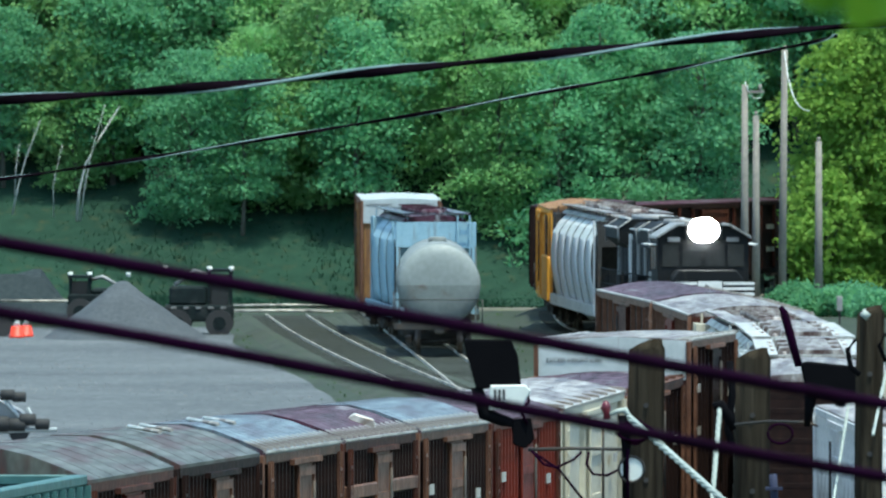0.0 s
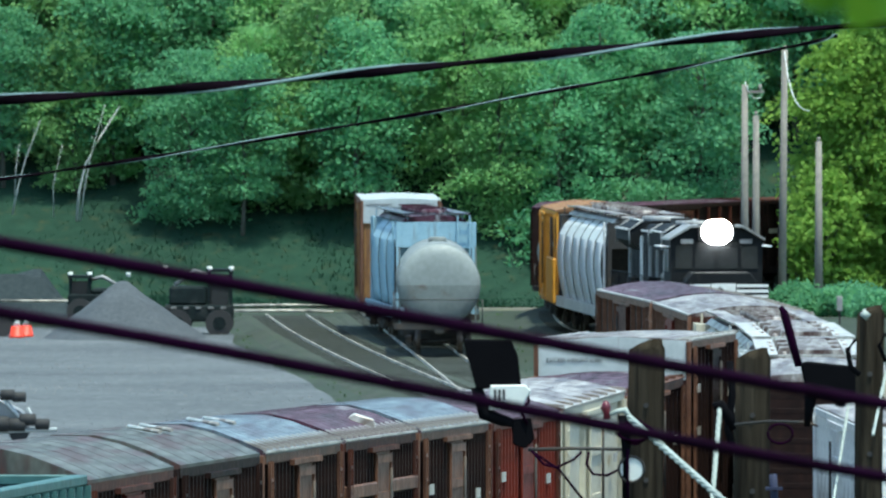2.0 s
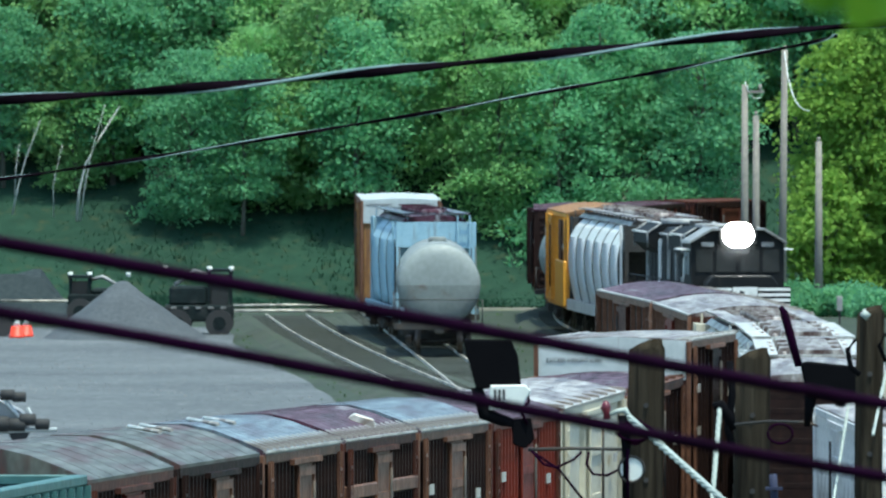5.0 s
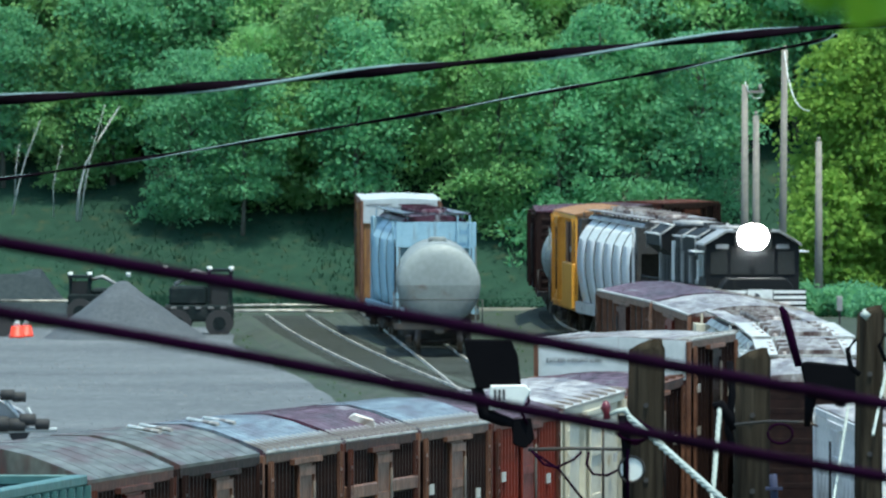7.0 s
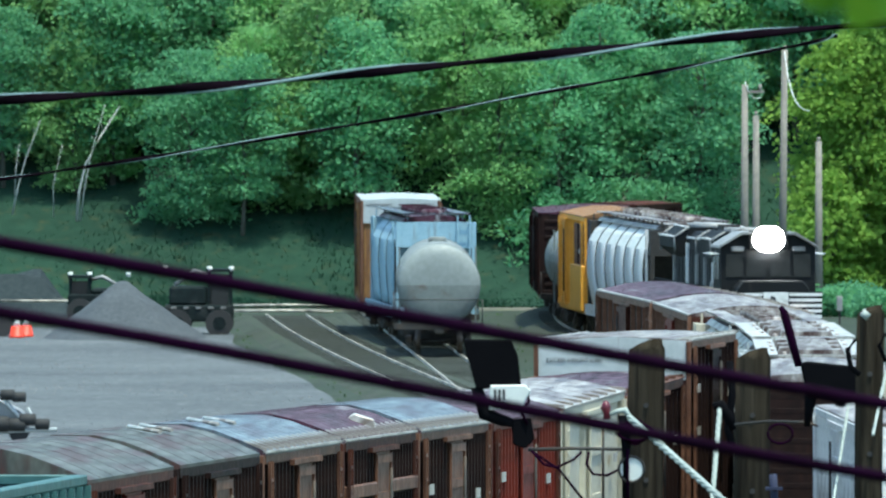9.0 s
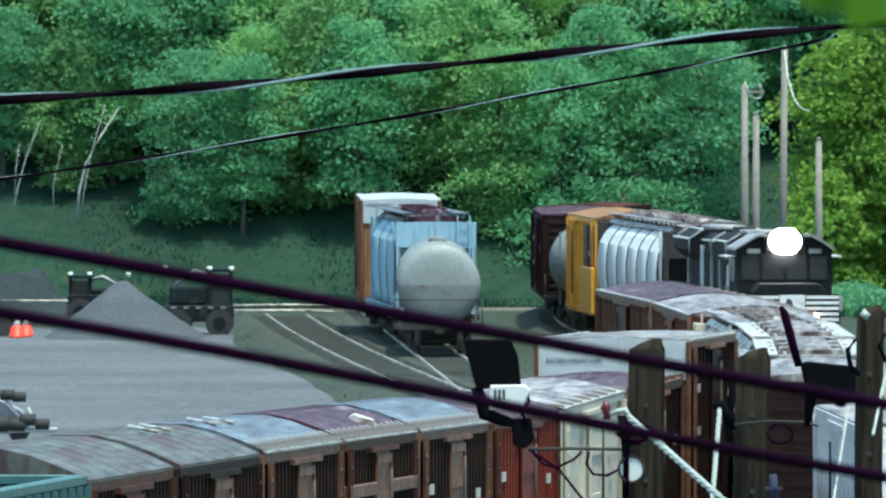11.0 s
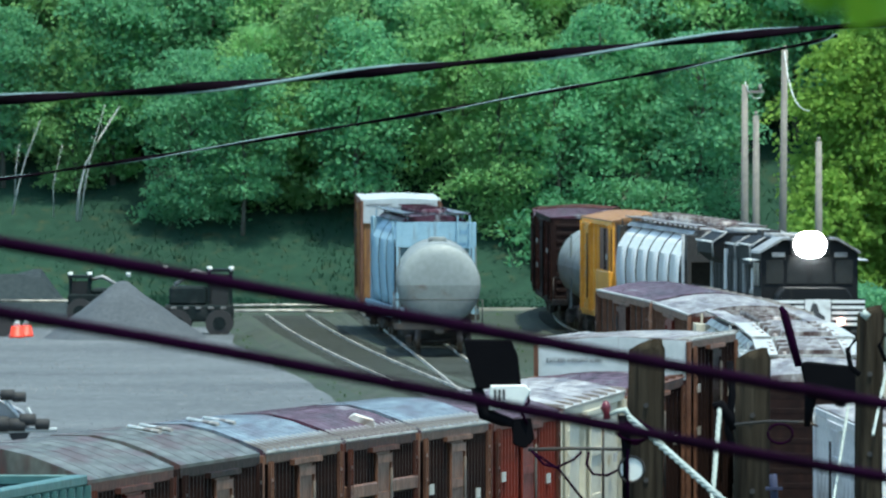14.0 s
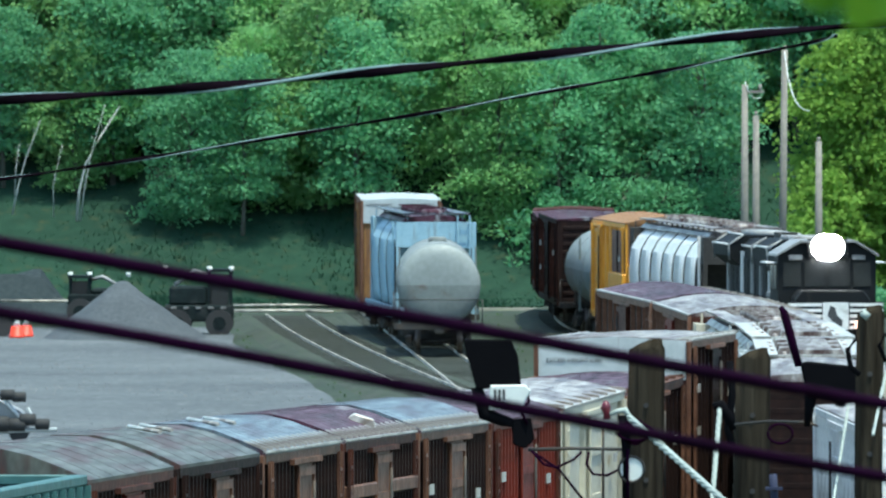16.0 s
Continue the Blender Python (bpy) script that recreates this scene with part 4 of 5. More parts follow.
high = boxcar("tan high boxcar with white upper end panel", along(lambda y: -1.49 - 0.018 * (y - 532.0), 532.0, 548.0), 16.0, "yellow_end", "white", "yellow_end", "yellow_end", eave=4.74, rise=0.08, width=2.75, white_top=0.8, group=G3, trim="boxcar_tan")
lettering("EXCESS HEIGHT", high, -1.25, -8.125, 4.55, 0.13)
lettering("EXCESS HEIGHT", high, 0.25, -8.125, 4.55, 0.13)

# ---- the moving train ----
LOCO = locomotive(pose(0, 500, 0))
SILVER = hopper("dull silver covered hopper coupled behind the locomotive", pose(0, 520, 0), 23.0, "silver", "roof_white", "steel_dark", eave=4.35, panels=6, slot=0.22, bulge=0.22, board="roof_white")
TAN = boxcar("ochre yellow boxcar with rusty brown recessed bays", pose(0, 540, 0), 12.4, "yellow", "yellow_end", "yellow", "yellow_end", eave=4.28, trim="yellow", ribs=7, door_w=1.6, door_at=-3.6)
for sx in (-1, 1):
    part("recessed_bay", box(B(), sx * 1.53 - 0.02, sx * 1.53 + 0.02, 1.4, 6.0, 2.62, 4.05), M["boxcar_tan"], TAN, "rusty brown recessed bay")
    part("bay_post", box(B(), sx * 1.56 - 0.03, sx * 1.56 + 0.03, 3.6, 3.8, 2.62, 4.05), M["boxcar_dark"], TAN)
    part("lower_panel", box(B(), sx * 1.60 - 0.10, sx * 1.60 + 0.06, 1.0, 6.2, 1.0, 2.60), M["yellow"], TAN, "ochre yellow lower side panel", soft=0.03)
part("end_gate", box(B(), -1.45, 1.45, 6.2, 6.42, 1.05, 2.9), M["yellow"], TAN, soft=0.03)
TANK = tank_car("grey tank car running in the train", pose(0, 560, 0), 15.0, radius=1.36, axis=2.36)
BROWN = boxcar("dark brown boxcar running in the train", pose(0, 580, 0), 15.6, "boxcar_dark", "roof_purple", "boxcar_dark", "boxcar_dark", eave=3.98, rise=0.12, post="boxcar_brown")
REAR = boxcar("dark brown boxcar with pale streaked sides running in the train", pose(0, 596, 0), 16.6, "boxcar_dark", "roof_purple", "boxcar_brown", "boxcar_dark", eave=3.80, rise=0.12, post="boxcar_brown")
TAIL = boxcar("short rust-red boxcar at the end of the train", pose(0, 606, 0), 6.4, "boxcar_dark", "boxcar_brown", "boxcar_brown", "boxcar_brown", eave=3.82, rise=0.12, ribs=5, door_w=1.6, seams=4)

# ---- yard clutter ----
def stone_mound():
    bm = B()
    cx, cy = -11.501, 533.0
    rows = []
    for i in range(15):
        r = i / 14
        ring = []
        for k in range(48):
            a = k * math.tau / 48
            rr = r * (1 + 0.10 * noise.noise((math.cos(a) * 1.5, math.sin(a) * 1.5, 0.4)))
            n = noise.noise((math.cos(a) * rr * 5, math.sin(a) * rr * 5, 3.0))
            z = 2.25 * (1 - r) ** 1.05 + 0.12 * n * (1 - r * 0.6) - 0.28
            ring.append(bm.verts.new((cx + math.cos(a) * rr * 3.3 * (1.05 if math.cos(a) > 0 else 0.85), cy + math.sin(a) * rr * 3.2, z)))
        rows.append(ring)
    for r, s in zip(rows[1:], rows[2:]):
        for k in range(48):
            bm.faces.new((r[k], r[(k + 1) % 48], s[(k + 1) % 48], s[k]))
    bm.faces.new(rows[1])
    for v in rows[0]:
        bm.verts.remove(v)
    thing("stone_mound", "tall conical heap of grey crushed stone", "gravel heap", bm=bm, material=M["heap"])


stone_mound()


def track_machine(label, m, wide, high):
    """A dark maintenance machine on rubber tyres."""
    t = thing("track_machine", label, "work machine", m)
    w = wide / 2
    bm = B()
    box(bm, -w, w, -1.0, 1.0, 0.55, 1.15)
    part("chassis", bm, M["machine_green"], t, soft=0.05)
    bm = B()
    box(bm, -w * 0.85, w * 0.25, -0.9, 0.9, 1.15, high * 0.78)
    part("engine_housing", bm, M["machine_green"], t, soft=0.08)
    bm = B()
    for x in (w * 0.30, w * 0.92):
        for y in (-0.85, 0.85):
            box(bm, x - 0.05, x + 0.05, y - 0.05, y + 0.05, 1.1, high)
    box(bm, w * 0.22, w * 1.0, -1.0, 1.0, high, high + 0.10)
    part("cab_frame", bm, M["machine_green"], t)
    bm = B()
    box(bm, w * 0.36, w * 0.86, -0.82, 0.82, 1.15, high - 0.12)
    part("cab_glass", bm, M["glass_dark"], t)
    bm = B()
    tube(bm, ((-w * 0.7, -0.6, high * 0.8), (-w * 0.1, -0.7, high * 1.02), (w * 0.25, -0.8, high * 0.95)), 0.07, 8)
    part("boom", bm, M["loco_grey"], t)
    for x in (-w * 0.95, w * 0.32, w * 0.95):
        bm = B()
        tube(bm, ((x, -0.92, high + 0.02), (x, -0.92, high + 0.20)), 0.09, 8)
        part("work_lamp", bm, M["white_plastic"], t)
    for x in (-w * 0.6, w * 0.6):
        for s in (-1, 1):
            bm = B()
            tube(bm, ((x, s * 0.98, 0.5), (x, s * 1.28, 0.5)), 0.5, 18)
            wh = part("wheel", bm, M["tyre"], t)
            bm = B()
            tube(bm, ((x, s * 1.27, 0.5), (x, s * 1.30, 0.5)), 0.24, 12)
            part("rim", bm, M["machine_green"], wh)
    me = mesh_of("reflector", box(B(), 0, 0.2, -1.04, -0.99, 1.02, 1.10), M["loco_grey"])
    for k in range(5):
        part("reflector", me, None, t, at=pose(-w * 0.8 + k * w * 0.36, 0, 0))
    return t


track_machine("dark tracked-vehicle-like yard machine with pale lamps beside the stone heap", pose(-8.831, 540, -0.28), 2.5, 2.35)
track_machine("dark yard machine half hidden behind the stone heap", pose(-12.911, 560, -0.28, 0, 0, 180), 2.3, 1.75)

for x, r in ((-15.251, 0), (-14.962, 1)):
    t = thing("traffic_barrel", "orange plastic traffic barrel with a white top", "traffic barrel", pose(x, 534 + r * 1.5, -0.2), "traffic barrels")
    bm = B()
    tube(bm, ((0, 0, 0), (0, 0, 0.08), (0, 0, 0.09), (0, 0, 0.42)), [0.27, 0.27, 0.25, 0.20], 16)
    part("drum", bm, M["orange"], t)
    bm = B()
    tube(bm, ((0, 0, 0.42), (0, 0, 0.58), (0, 0, 0.66)), [0.12, 0.10, 0.06], 12)
    part("handle", bm, M["white_plastic"], t)


def low_trailer(m):
    t = thing("equipment_trailer", "dark low trailer parked at the edge of the lot", "trailer", m)
    bm = B()
    box(bm, -1.6, 0.55, -0.9, 0.9, 0.5, 0.85)
    part("bed", bm, M["machine_green"], t, soft=0.04)
    for x in (-0.9, 0.1):
        bm = B()
        tube(bm, ((x, -1.1, 0.36), (x, -0.9, 0.36)), 0.36, 16)
        part("wheel", bm, M["tyre"], t)


low_trailer(pose(-15.909, 537, -0.2))


def loader(m):
    """Pale machine with black rollers, only its rear in view."""
    t = thing("yard_loader", "pale machine with black rollers and tyres on the stone lot", "work machine", m)
    bm = B()
    loft(bm, [(-3.0, 0.55), (0.35, 0.55), (0.15, 0.85), (-0.55, 1.15), (-0.75, 1.75), (-3.0, 1.85)], -0.9, 0.9)
    part("body", bm, M["loco_grey"], t, soft=0.05)
    for x, z, r in ((-0.20, 1.30, 0.15), (0.12, 1.24, 0.14), (0.35, 0.62, 0.17), (0.75, 0.50, 0.15), (-0.45, 0.50, 0.22), (0.05, 0.48, 0.18)):
        bm = B()
        tube(bm, ((x - r * 1.35, -1.05, z), (x - r * 1.2, -1.05, z), (x + r * 1.2, -1.05, z), (x + r * 1.35, -1.05, z)), [r * 0.7, r, r, r * 0.7], 14)
        part("roller", bm, M["tyre"], t)
    bm = B()
    tube(bm, ((-1.6, -1.0, 0.25), (1.15, -1.0, 0.35)), 0.06, 8)
    tube(bm, ((-0.3, -1.02, 1.2), (0.25, -1.02, 0.5)), 0.06, 8)
    tube(bm, ((0.35, -1.02, 0.95), (0.5, -1.02, 0.6)), 0.05, 8)
    part("arm", bm, M["white"], t)
    for x in (-1.9, 0.1):
        bm = B()
        tube(bm, ((x, -1.0, 0.26), (x, 1.0, 0.26)), 0.26, 18)
        part("wheel", bm, M["tyre"], t)


loader(pose(-11.677, 408, -0.117 - 0.05))


def berm():
    """Low grey bank of spoil along the road."""
    bm = B()
    rows = []
    for i in range(40):
        x = -26.0 + i * 0.31
        k = min(1.0, (39 - i) / 5)
        prof = [(571.5, -0.3), (572.3, 0.55), (573.2, 1.25), (574.5, 1.35), (576.5, 0.5), (578.0, -0.3)]
        rows.append([bm.verts.new((x, y + 0.3 * noise.noise((x, y, 2.0)), -0.3 + (z + 0.3) * k * (1 + 0.22 * noise.noise((x * 0.7, y, 0.0))))) for y, z in prof])
    for r, s in zip(rows, rows[1:]):
        for i in range(5):
            bm.faces.new((r[i], r[i + 1], s[i + 1], s[i]))
    thing("spoil_bank", "low grey bank of spoil beside the road", "bank", bm=bm, material=M["spoil"])


berm()
for pts, label in (([(-18.212, 570.00, 0.420), (-15.623, 570.00, 0.399), (-14.285, 570.00, 0.399)], "pale pipe lying along the spoil bank"),
                   ([(-8.099, 572.00, 0.185), (-5.717, 572.00, 0.207), (-3.291, 572.00, 0.185)], "long pale rail lying beside the road"),
                   ([(-7.963, 570.00, 0.010), (-6.128, 570.00, 0.032), (-4.186, 570.00, -0.011)], "long pale rail lying beside the road")):
    t = thing("spare_rail", label, "rail", group="rails lying by the road")
    part("bar", tube(B(), pts, 0.05, 8), M["rail"], t)


def signal_box(m):
    t = thing("relay_cabinet", "small grey metal relay cabinet on a post", "cabinet", m)
    bm = B()
    box(bm, -0.11, 0.11, -0.1, 0.1, 0.5, 1.05)
    part("case", bm, M["loco_grey"], t, soft=0.02)
    bm = B()
    box(bm, -0.04, 0.04, -0.04, 0.04, 0, 0.5)
    part("post", bm, M["steel_dark"], t)


signal_box(pose(14.882, 560, -0.28))

# ---- distant poles ----
def far_pole(x, top, y, lean=0.0, arm=False):
    t = thing("utility_pole", "hazy pale wooden utility pole at the wood edge", "utility pole", pose(x, y, -0.28, 0, lean), "distant utility poles")
    bm = B()
    tube(bm, ((0, 0, 0), (0, 0, top * 0.5), (0, 0, top + 0.28)), [0.17, 0.145, 0.12], 12)
    part("shaft", bm, M["far_pole"], t)
    bm = B()
    if arm:
        box(bm, -0.12, 0.75, -0.05, 0.05, top - 0.05, top + 0.05)
        tube(bm, ((0.6, 0, top), (0.6, 0, top + 0.3)), 0.06, 8)
    else:
        tube(bm, ((0.0, 0, top + 0.25), (0.0, 0, top + 0.45)), 0.06, 8)
    part("insulator", bm, M["far_pole"], t)


far_pole(11.846, 8.572, 586, 0.0, True)
far_pole(12.353, 7.328, 589)
far_pole(13.401, 9.934, 590, 0.6)
far_pole(14.727, 6.363, 585)


def hung(name, label, pts, radius, material, n=24, twist=0.0, flat=1.0, wound=0.0):
    """A wire through three or more points, smoothed; a flat one may be twisted."""
    t = np.linspace(0, 1, len(pts))
    deg = min(3, len(pts) - 1)
    co = [np.polyfit(t, [p[k] for p in pts], deg) for k in range(3)]
    u = np.linspace(0, 1, n)
    line = [Vector([float(np.polyval(c, v)) for c in co]) for v in u]
    bm = B()
    if not twist:
        tube(bm, line, radius, 8)
    else:
        length = (line[-1] - line[0]).length
        rings = []
        for i, p in enumerate(line):
            d = (line[min(i + 1, n - 1)] - line[max(i - 1, 0)]).normalized()
            a = d.cross(Vector((0, 0, 1))).normalized()
            b = a.cross(d)
            ph = twist * u[i] * length
            ring = []
            for k in range(12):
                q = k * math.tau / 12
                e, f = math.cos(q) * radius, math.sin(q) * radius * flat
                ring.append(bm.verts.new(p + a * (e * math.cos(ph) - f * math.sin(ph)) + b * (e * math.sin(ph) + f * math.cos(ph))))
            rings.append(ring)
        for r, s in zip(rings, rings[1:]):
            for k in range(12):
                bm.faces.new((r[k], r[(k + 1) % 12], s[(k + 1) % 12], s[k])).smooth = True
    ob = thing(name, label, "cable", bm=bm, material=M[material])
    # Pale thread wound round the cable: its highlight, put into shape and colour.
    if wound:
        length = (line[-1] - line[0]).length
        pts = []
        for i in range(n):
            d = (line[min(i + 1, n - 1)] - line[max(i - 1, 0)]).normalized()
            side = d.cross(Vector((0, 0, 1))).normalized()
            ph = twist * u[i] * length
            pts.append(line[i] + (side * math.cos(ph) + side.cross(d) * math.sin(ph)) * radius * 0.80)
        part("messenger_wire", tube(B(), pts, wound, 7), M["strand"], ob, "pale thread for the sky highlight")
    return ob


hung("service_wire", "pale slack service wire hanging from a pole", [(13.491, 590.00, 9.934), (13.668, 588.00, 8.561), (13.932, 586.00, 7.796), (14.326, 584.00, 7.567)], 0.02, "white_plastic")
hung("service_wire", "short pale slack wire between two poles", [(11.868, 586.00, 8.683), (12.046, 586.00, 8.217), (12.267, 587.00, 8.033), (12.553, 589.00, 8.065)], 0.02, "white_plastic")

# ---- overhead cables close to the camera ----
hung("overhead_cable", "thick black twisted flat cable across the view", [(-3.931, 110.00, 11.142), (-1.925, 112.00, 11.230), (0.069, 114.00, 11.417), (2.046, 116.00, 11.593), (4.271, 118.00, 11.775)], 0.040, "cable_gloss", 260, 1.6, 0.5, 0.013)
hung("overhead_cable", "thin black twisted cable rising across the view", [(-5.361, 150.00, 9.969), (-2.748, 150.00, 10.361), (-0.136, 150.00, 10.747), (2.362, 150.00, 11.230), (3.413, 150.00, 11.412), (3.952, 150.00, 11.548)], 0.020, "cable_gloss", 260, 3.0, 0.6, 0.007)
hung("overhead_cable", "black cable sagging across the yard, upper of two", [(-1.429, 40.00, 11.291), (-0.611, 42.00, 11.105), (0.193, 44.00, 10.911), (0.899, 46.00, 10.737), (1.701, 48.00, 10.552)], 0.0195, "cable", 40)
hung("overhead_cable", "black cable sagging across the yard, lower of two", [(-1.429, 40.00, 11.100), (-0.611, 42.00, 10.911), (0.110, 44.00, 10.714), (0.899, 46.00, 10.514), (1.701, 48.00, 10.319)], 0.0185, "cable", 40)

# ---- near poles with their fittings ----
def near_pole(x, top, y, radius, label):
    t = thing("utility_pole", label, "utility pole", pose(x, y, rise(y) - 0.3), "wooden poles in the foreground")
    z0 = rise(y) - 0.3
    bm = B()
    pts, rad = [], []
    for i in range(13):
        z = (top - z0) * i / 12
        pts.append((0.01 * math.sin(i * 1.7), 0.01 * math.cos(i * 2.3), z))
        rad.append(radius * (1.12 - 0.12 * i / 12) * (1 + 0.02 * math.sin(i * 2.9)))
    pts.append((0, 0, top - z0 + 0.025))
    rad.append(radius * 0.96)
    tube(bm, pts, rad, 22)
    part("shaft", bm, M["pole"], t)
    bm = B()
    for k in range(7):
        a = k * 0.9 + x
        zz = top - z0 - 0.5 - k * 0.33
        tube(bm, ((math.cos(a) * radius * 0.95, math.sin(a) * radius * 0.95, zz), (math.cos(a) * radius * 1.03, math.sin(a) * radius * 1.03, zz - 0.5)), 0.006, 4)
    part("crack", bm, M["black"], t, "dark drying cracks in the wood")
    bm = B()
    for zz in (0.45, 1.05):
        tube(bm, ((0, -radius * 1.1, top - z0 - zz), (0, -radius * 0.8, top - z0 - zz)), 0.022, 8)
    part("bolt", bm, M["steel_dark"], t)
    return t


near_pole(1.631, 9.093, 120, 0.148, "weathered grey wooden pole with a flat sawn top")
near_pole(2.444, 9.068, 118, 0.14, "dark weathered wooden pole with a guy fitting")
near_pole(3.201, 9.543, 112, 0.105, "slim grey wooden pole with bolts and wires")


def lamp_and_label():
    t = thing("floodlight", "black rectangular floodlight with a pale ballast box on a bracket", "floodlight", pose(0.459, 120, 8.788))
    bm = B()
    loft(bm, [(-0.19, -0.02), (0.17, 0.01), (0.145, 0.25), (0.09, 0.375), (-0.30, 0.385), (-0.29, 0.34)], -0.06, 0.06)
    part("housing", bm, M["black"], t, soft=0.012)
    bm = B()
    loft(bm, [(-0.09, -0.19), (0.17, -0.17), (0.25, -0.03), (0.20, 0.02), (-0.08, 0.015)], -0.075, 0.05)
    box_ob = part("ballast_box", bm, M["white_plastic"], t, "pale ballast box", soft=0.01)
    bm = B()
    for k in range(3):
        box(bm, -0.05 + k * 0.035, -0.03 + k * 0.035, -0.082, -0.076, -0.10, -0.02)
    part("stencil_bar", bm, M["letter"], box_ob)
    bm = B()
    tube(bm, ((-0.19, 0, 0.0), (-0.12, 0, -0.22), (0.02, 0, -0.27), (0.12, 0, -0.30), (0.14, 0, -0.42)), [0.05, 0.06, 0.05, 0.04, 0.035], 10)
    part("yoke", bm, M["black"], t)
    bm = B()
    loft(bm, [(0.10, -0.26), (0.25, -0.25), (0.28, -0.42), (0.20, -0.50), (0.10, -0.46)], -0.05, 0.05)
    part("junction_box", bm, M["black"], t, soft=0.01)
    bm = B()
    tube(bm, ((0.22, 0, 0.0), (0.23, -0.03, -0.12), (0.17, -0.06, -0.2), (0.22, -0.06, -0.3)), 0.012, 6)
    part("cord", bm, M["cable"], t)


lamp_and_label()


def lamp_on_arm():
    t = thing("floodlight", "black floodlight on a thin raised arm", "floodlight", pose(2.939, 114, 9.000))
    bm = B()
    loft(bm, [(-0.21, 0.12), (-0.17, 0.14), (0.22, 0.10), (0.26, 0.05), (0.20, -0.14), (0.08, -0.18), (-0.16, -0.12)], -0.08, 0.08)
    part("housing", bm, M["black"], t, soft=0.015)
    bm = B()
    tube(bm, ((-0.36, 0, 0.56), (-0.33, 0, 0.50), (-0.27, 0, 0.28), (-0.22, 0, 0.10)), [0.018, 0.032, 0.034, 0.03], 8)
    part("arm", bm, M["cable"], t)
    bm = B()
    tube(bm, ((-0.12, 0, -0.06), (-0.14, 0, -0.2), (-0.16, 0, -0.36)), [0.06, 0.04, 0.022], 10)
    part("swivel", bm, M["black"], t)
    bm = B()
    for a in range(5):
        q = a * math.pi / 5
        tube(bm, ((0.10 - 0.05 * math.cos(q), 0, -0.19 - 0.03 * math.sin(q)), (0.10 + 0.05 * math.cos(q), 0, -0.19 + 0.03 * math.sin(q))), 0.006, 4)
    part("wire_end", bm, M["black"], t)


lamp_on_arm()


def twisted_rope(name, label, a, b, r=0.024, turns=9.0):
    """Guy made of three strands laid round one another."""
    a, b = Vector(a), Vector(b)
    t = thing(name, label, "guy rope")
    d = (b - a)
    e = d.normalized()
    u = e.cross(Vector((0, 1, 0))).normalized()
    v = u.cross(e)
    for s in range(3):
        bm = B()
        pts = []
        for i in range(70):
            q = i / 69
            ph = s * math.tau / 3 + q * turns * math.tau / 3
            pts.append(a + d * q + (u * math.cos(ph) + v * math.sin(ph)) * r * 0.62)
        tube(bm, pts, r * 0.62, 6)
        part("strand", bm, M["rope"], t)


twisted_rope("guy_rope", "thick pale twisted guy rope", (1.453, 117.00, 8.631), (2.165, 113.00, 8.071), 0.023, 19)
twisted_rope("guy_rope", "pale twisted guy rope hanging steeply", (2.170, 117.00, 8.702), (2.090, 116.00, 7.970), 0.017, 14)
twisted_rope("guy_rope", "thin pale guy rope beside the slim pole", (3.044, 112.00, 8.864), (2.899, 111.00, 8.139), 0.009, 18)
twisted_rope("guy_rope", "thin pale guy rope at the slim pole", (3.324, 112.00, 9.102), (3.198, 111.00, 8.664), 0.010, 14)


def bracket():
    t = thing("cable_bracket", "dark cross arm with loops of drop wire", "bracket")
    bm = B()
    tube(bm, ((0.680, 119.00, 8.314), (1.063, 119.00, 8.323), (1.478, 119.00, 8.314)), 0.014, 8)
    part("cross_arm", bm, M["steel_dark"], t)
    for pts in (((0.680, 119.00, 8.319), (0.928, 119.00, 8.152), (1.153, 119.00, 7.868)), ((0.697, 118.00, 8.335), (0.795, 118.00, 8.228), (0.898, 118.00, 8.201), (1.032, 118.00, 8.264), (1.099, 118.00, 8.326)),
                ((1.153, 118.00, 8.326), (1.135, 118.00, 8.228), (1.188, 118.00, 8.148), (1.300, 118.00, 8.139), (1.403, 118.00, 8.192))):
        bm = B()
        tube(bm, pts, 0.011, 7)
        part("drop_wire", bm, M["cable"], t)
    bm = B()
    tube(bm, ((1.417, 117.00, 8.644), (1.435, 117.00, 8.401), (1.426, 117.00, 7.936)), [0.05, 0.035, 0.022], 8)
    part("strap", bm, M["black"], t)
    bm = B()
    tube(bm, ((1.276, 117.00, 8.755), (1.276, 117.00, 8.702), (1.284, 117.00, 8.658), (1.284, 117.00, 8.613)), [0.02, 0.045, 0.025, 0.034], 10)
    part("insulator", bm, M["red_plastic"], t, "dark red insulator")
    bm = B()
    tube(bm, ((1.302, 117.00, 8.644), (1.364, 117.00, 8.675), (1.426, 117.00, 8.684), (1.471, 117.00, 8.613)), [0.014, 0.018, 0.028, 0.02], 8)
    part("clamp", bm, M["rope"], t)
    bm = B()
    for k in range(4):
        pts = [Vector((1.506, 117.00, 8.512)) + Vector((math.cos(q + k) * (0.09 + 0.02 * k), -0.02 * k, math.sin(q + k) * (0.10 - 0.012 * k))) for q in np.linspace(0, 5.2, 14)]
        tube(bm, pts, 0.008, 5)
    part("wire_coil", bm, M["cable"], t)


bracket()


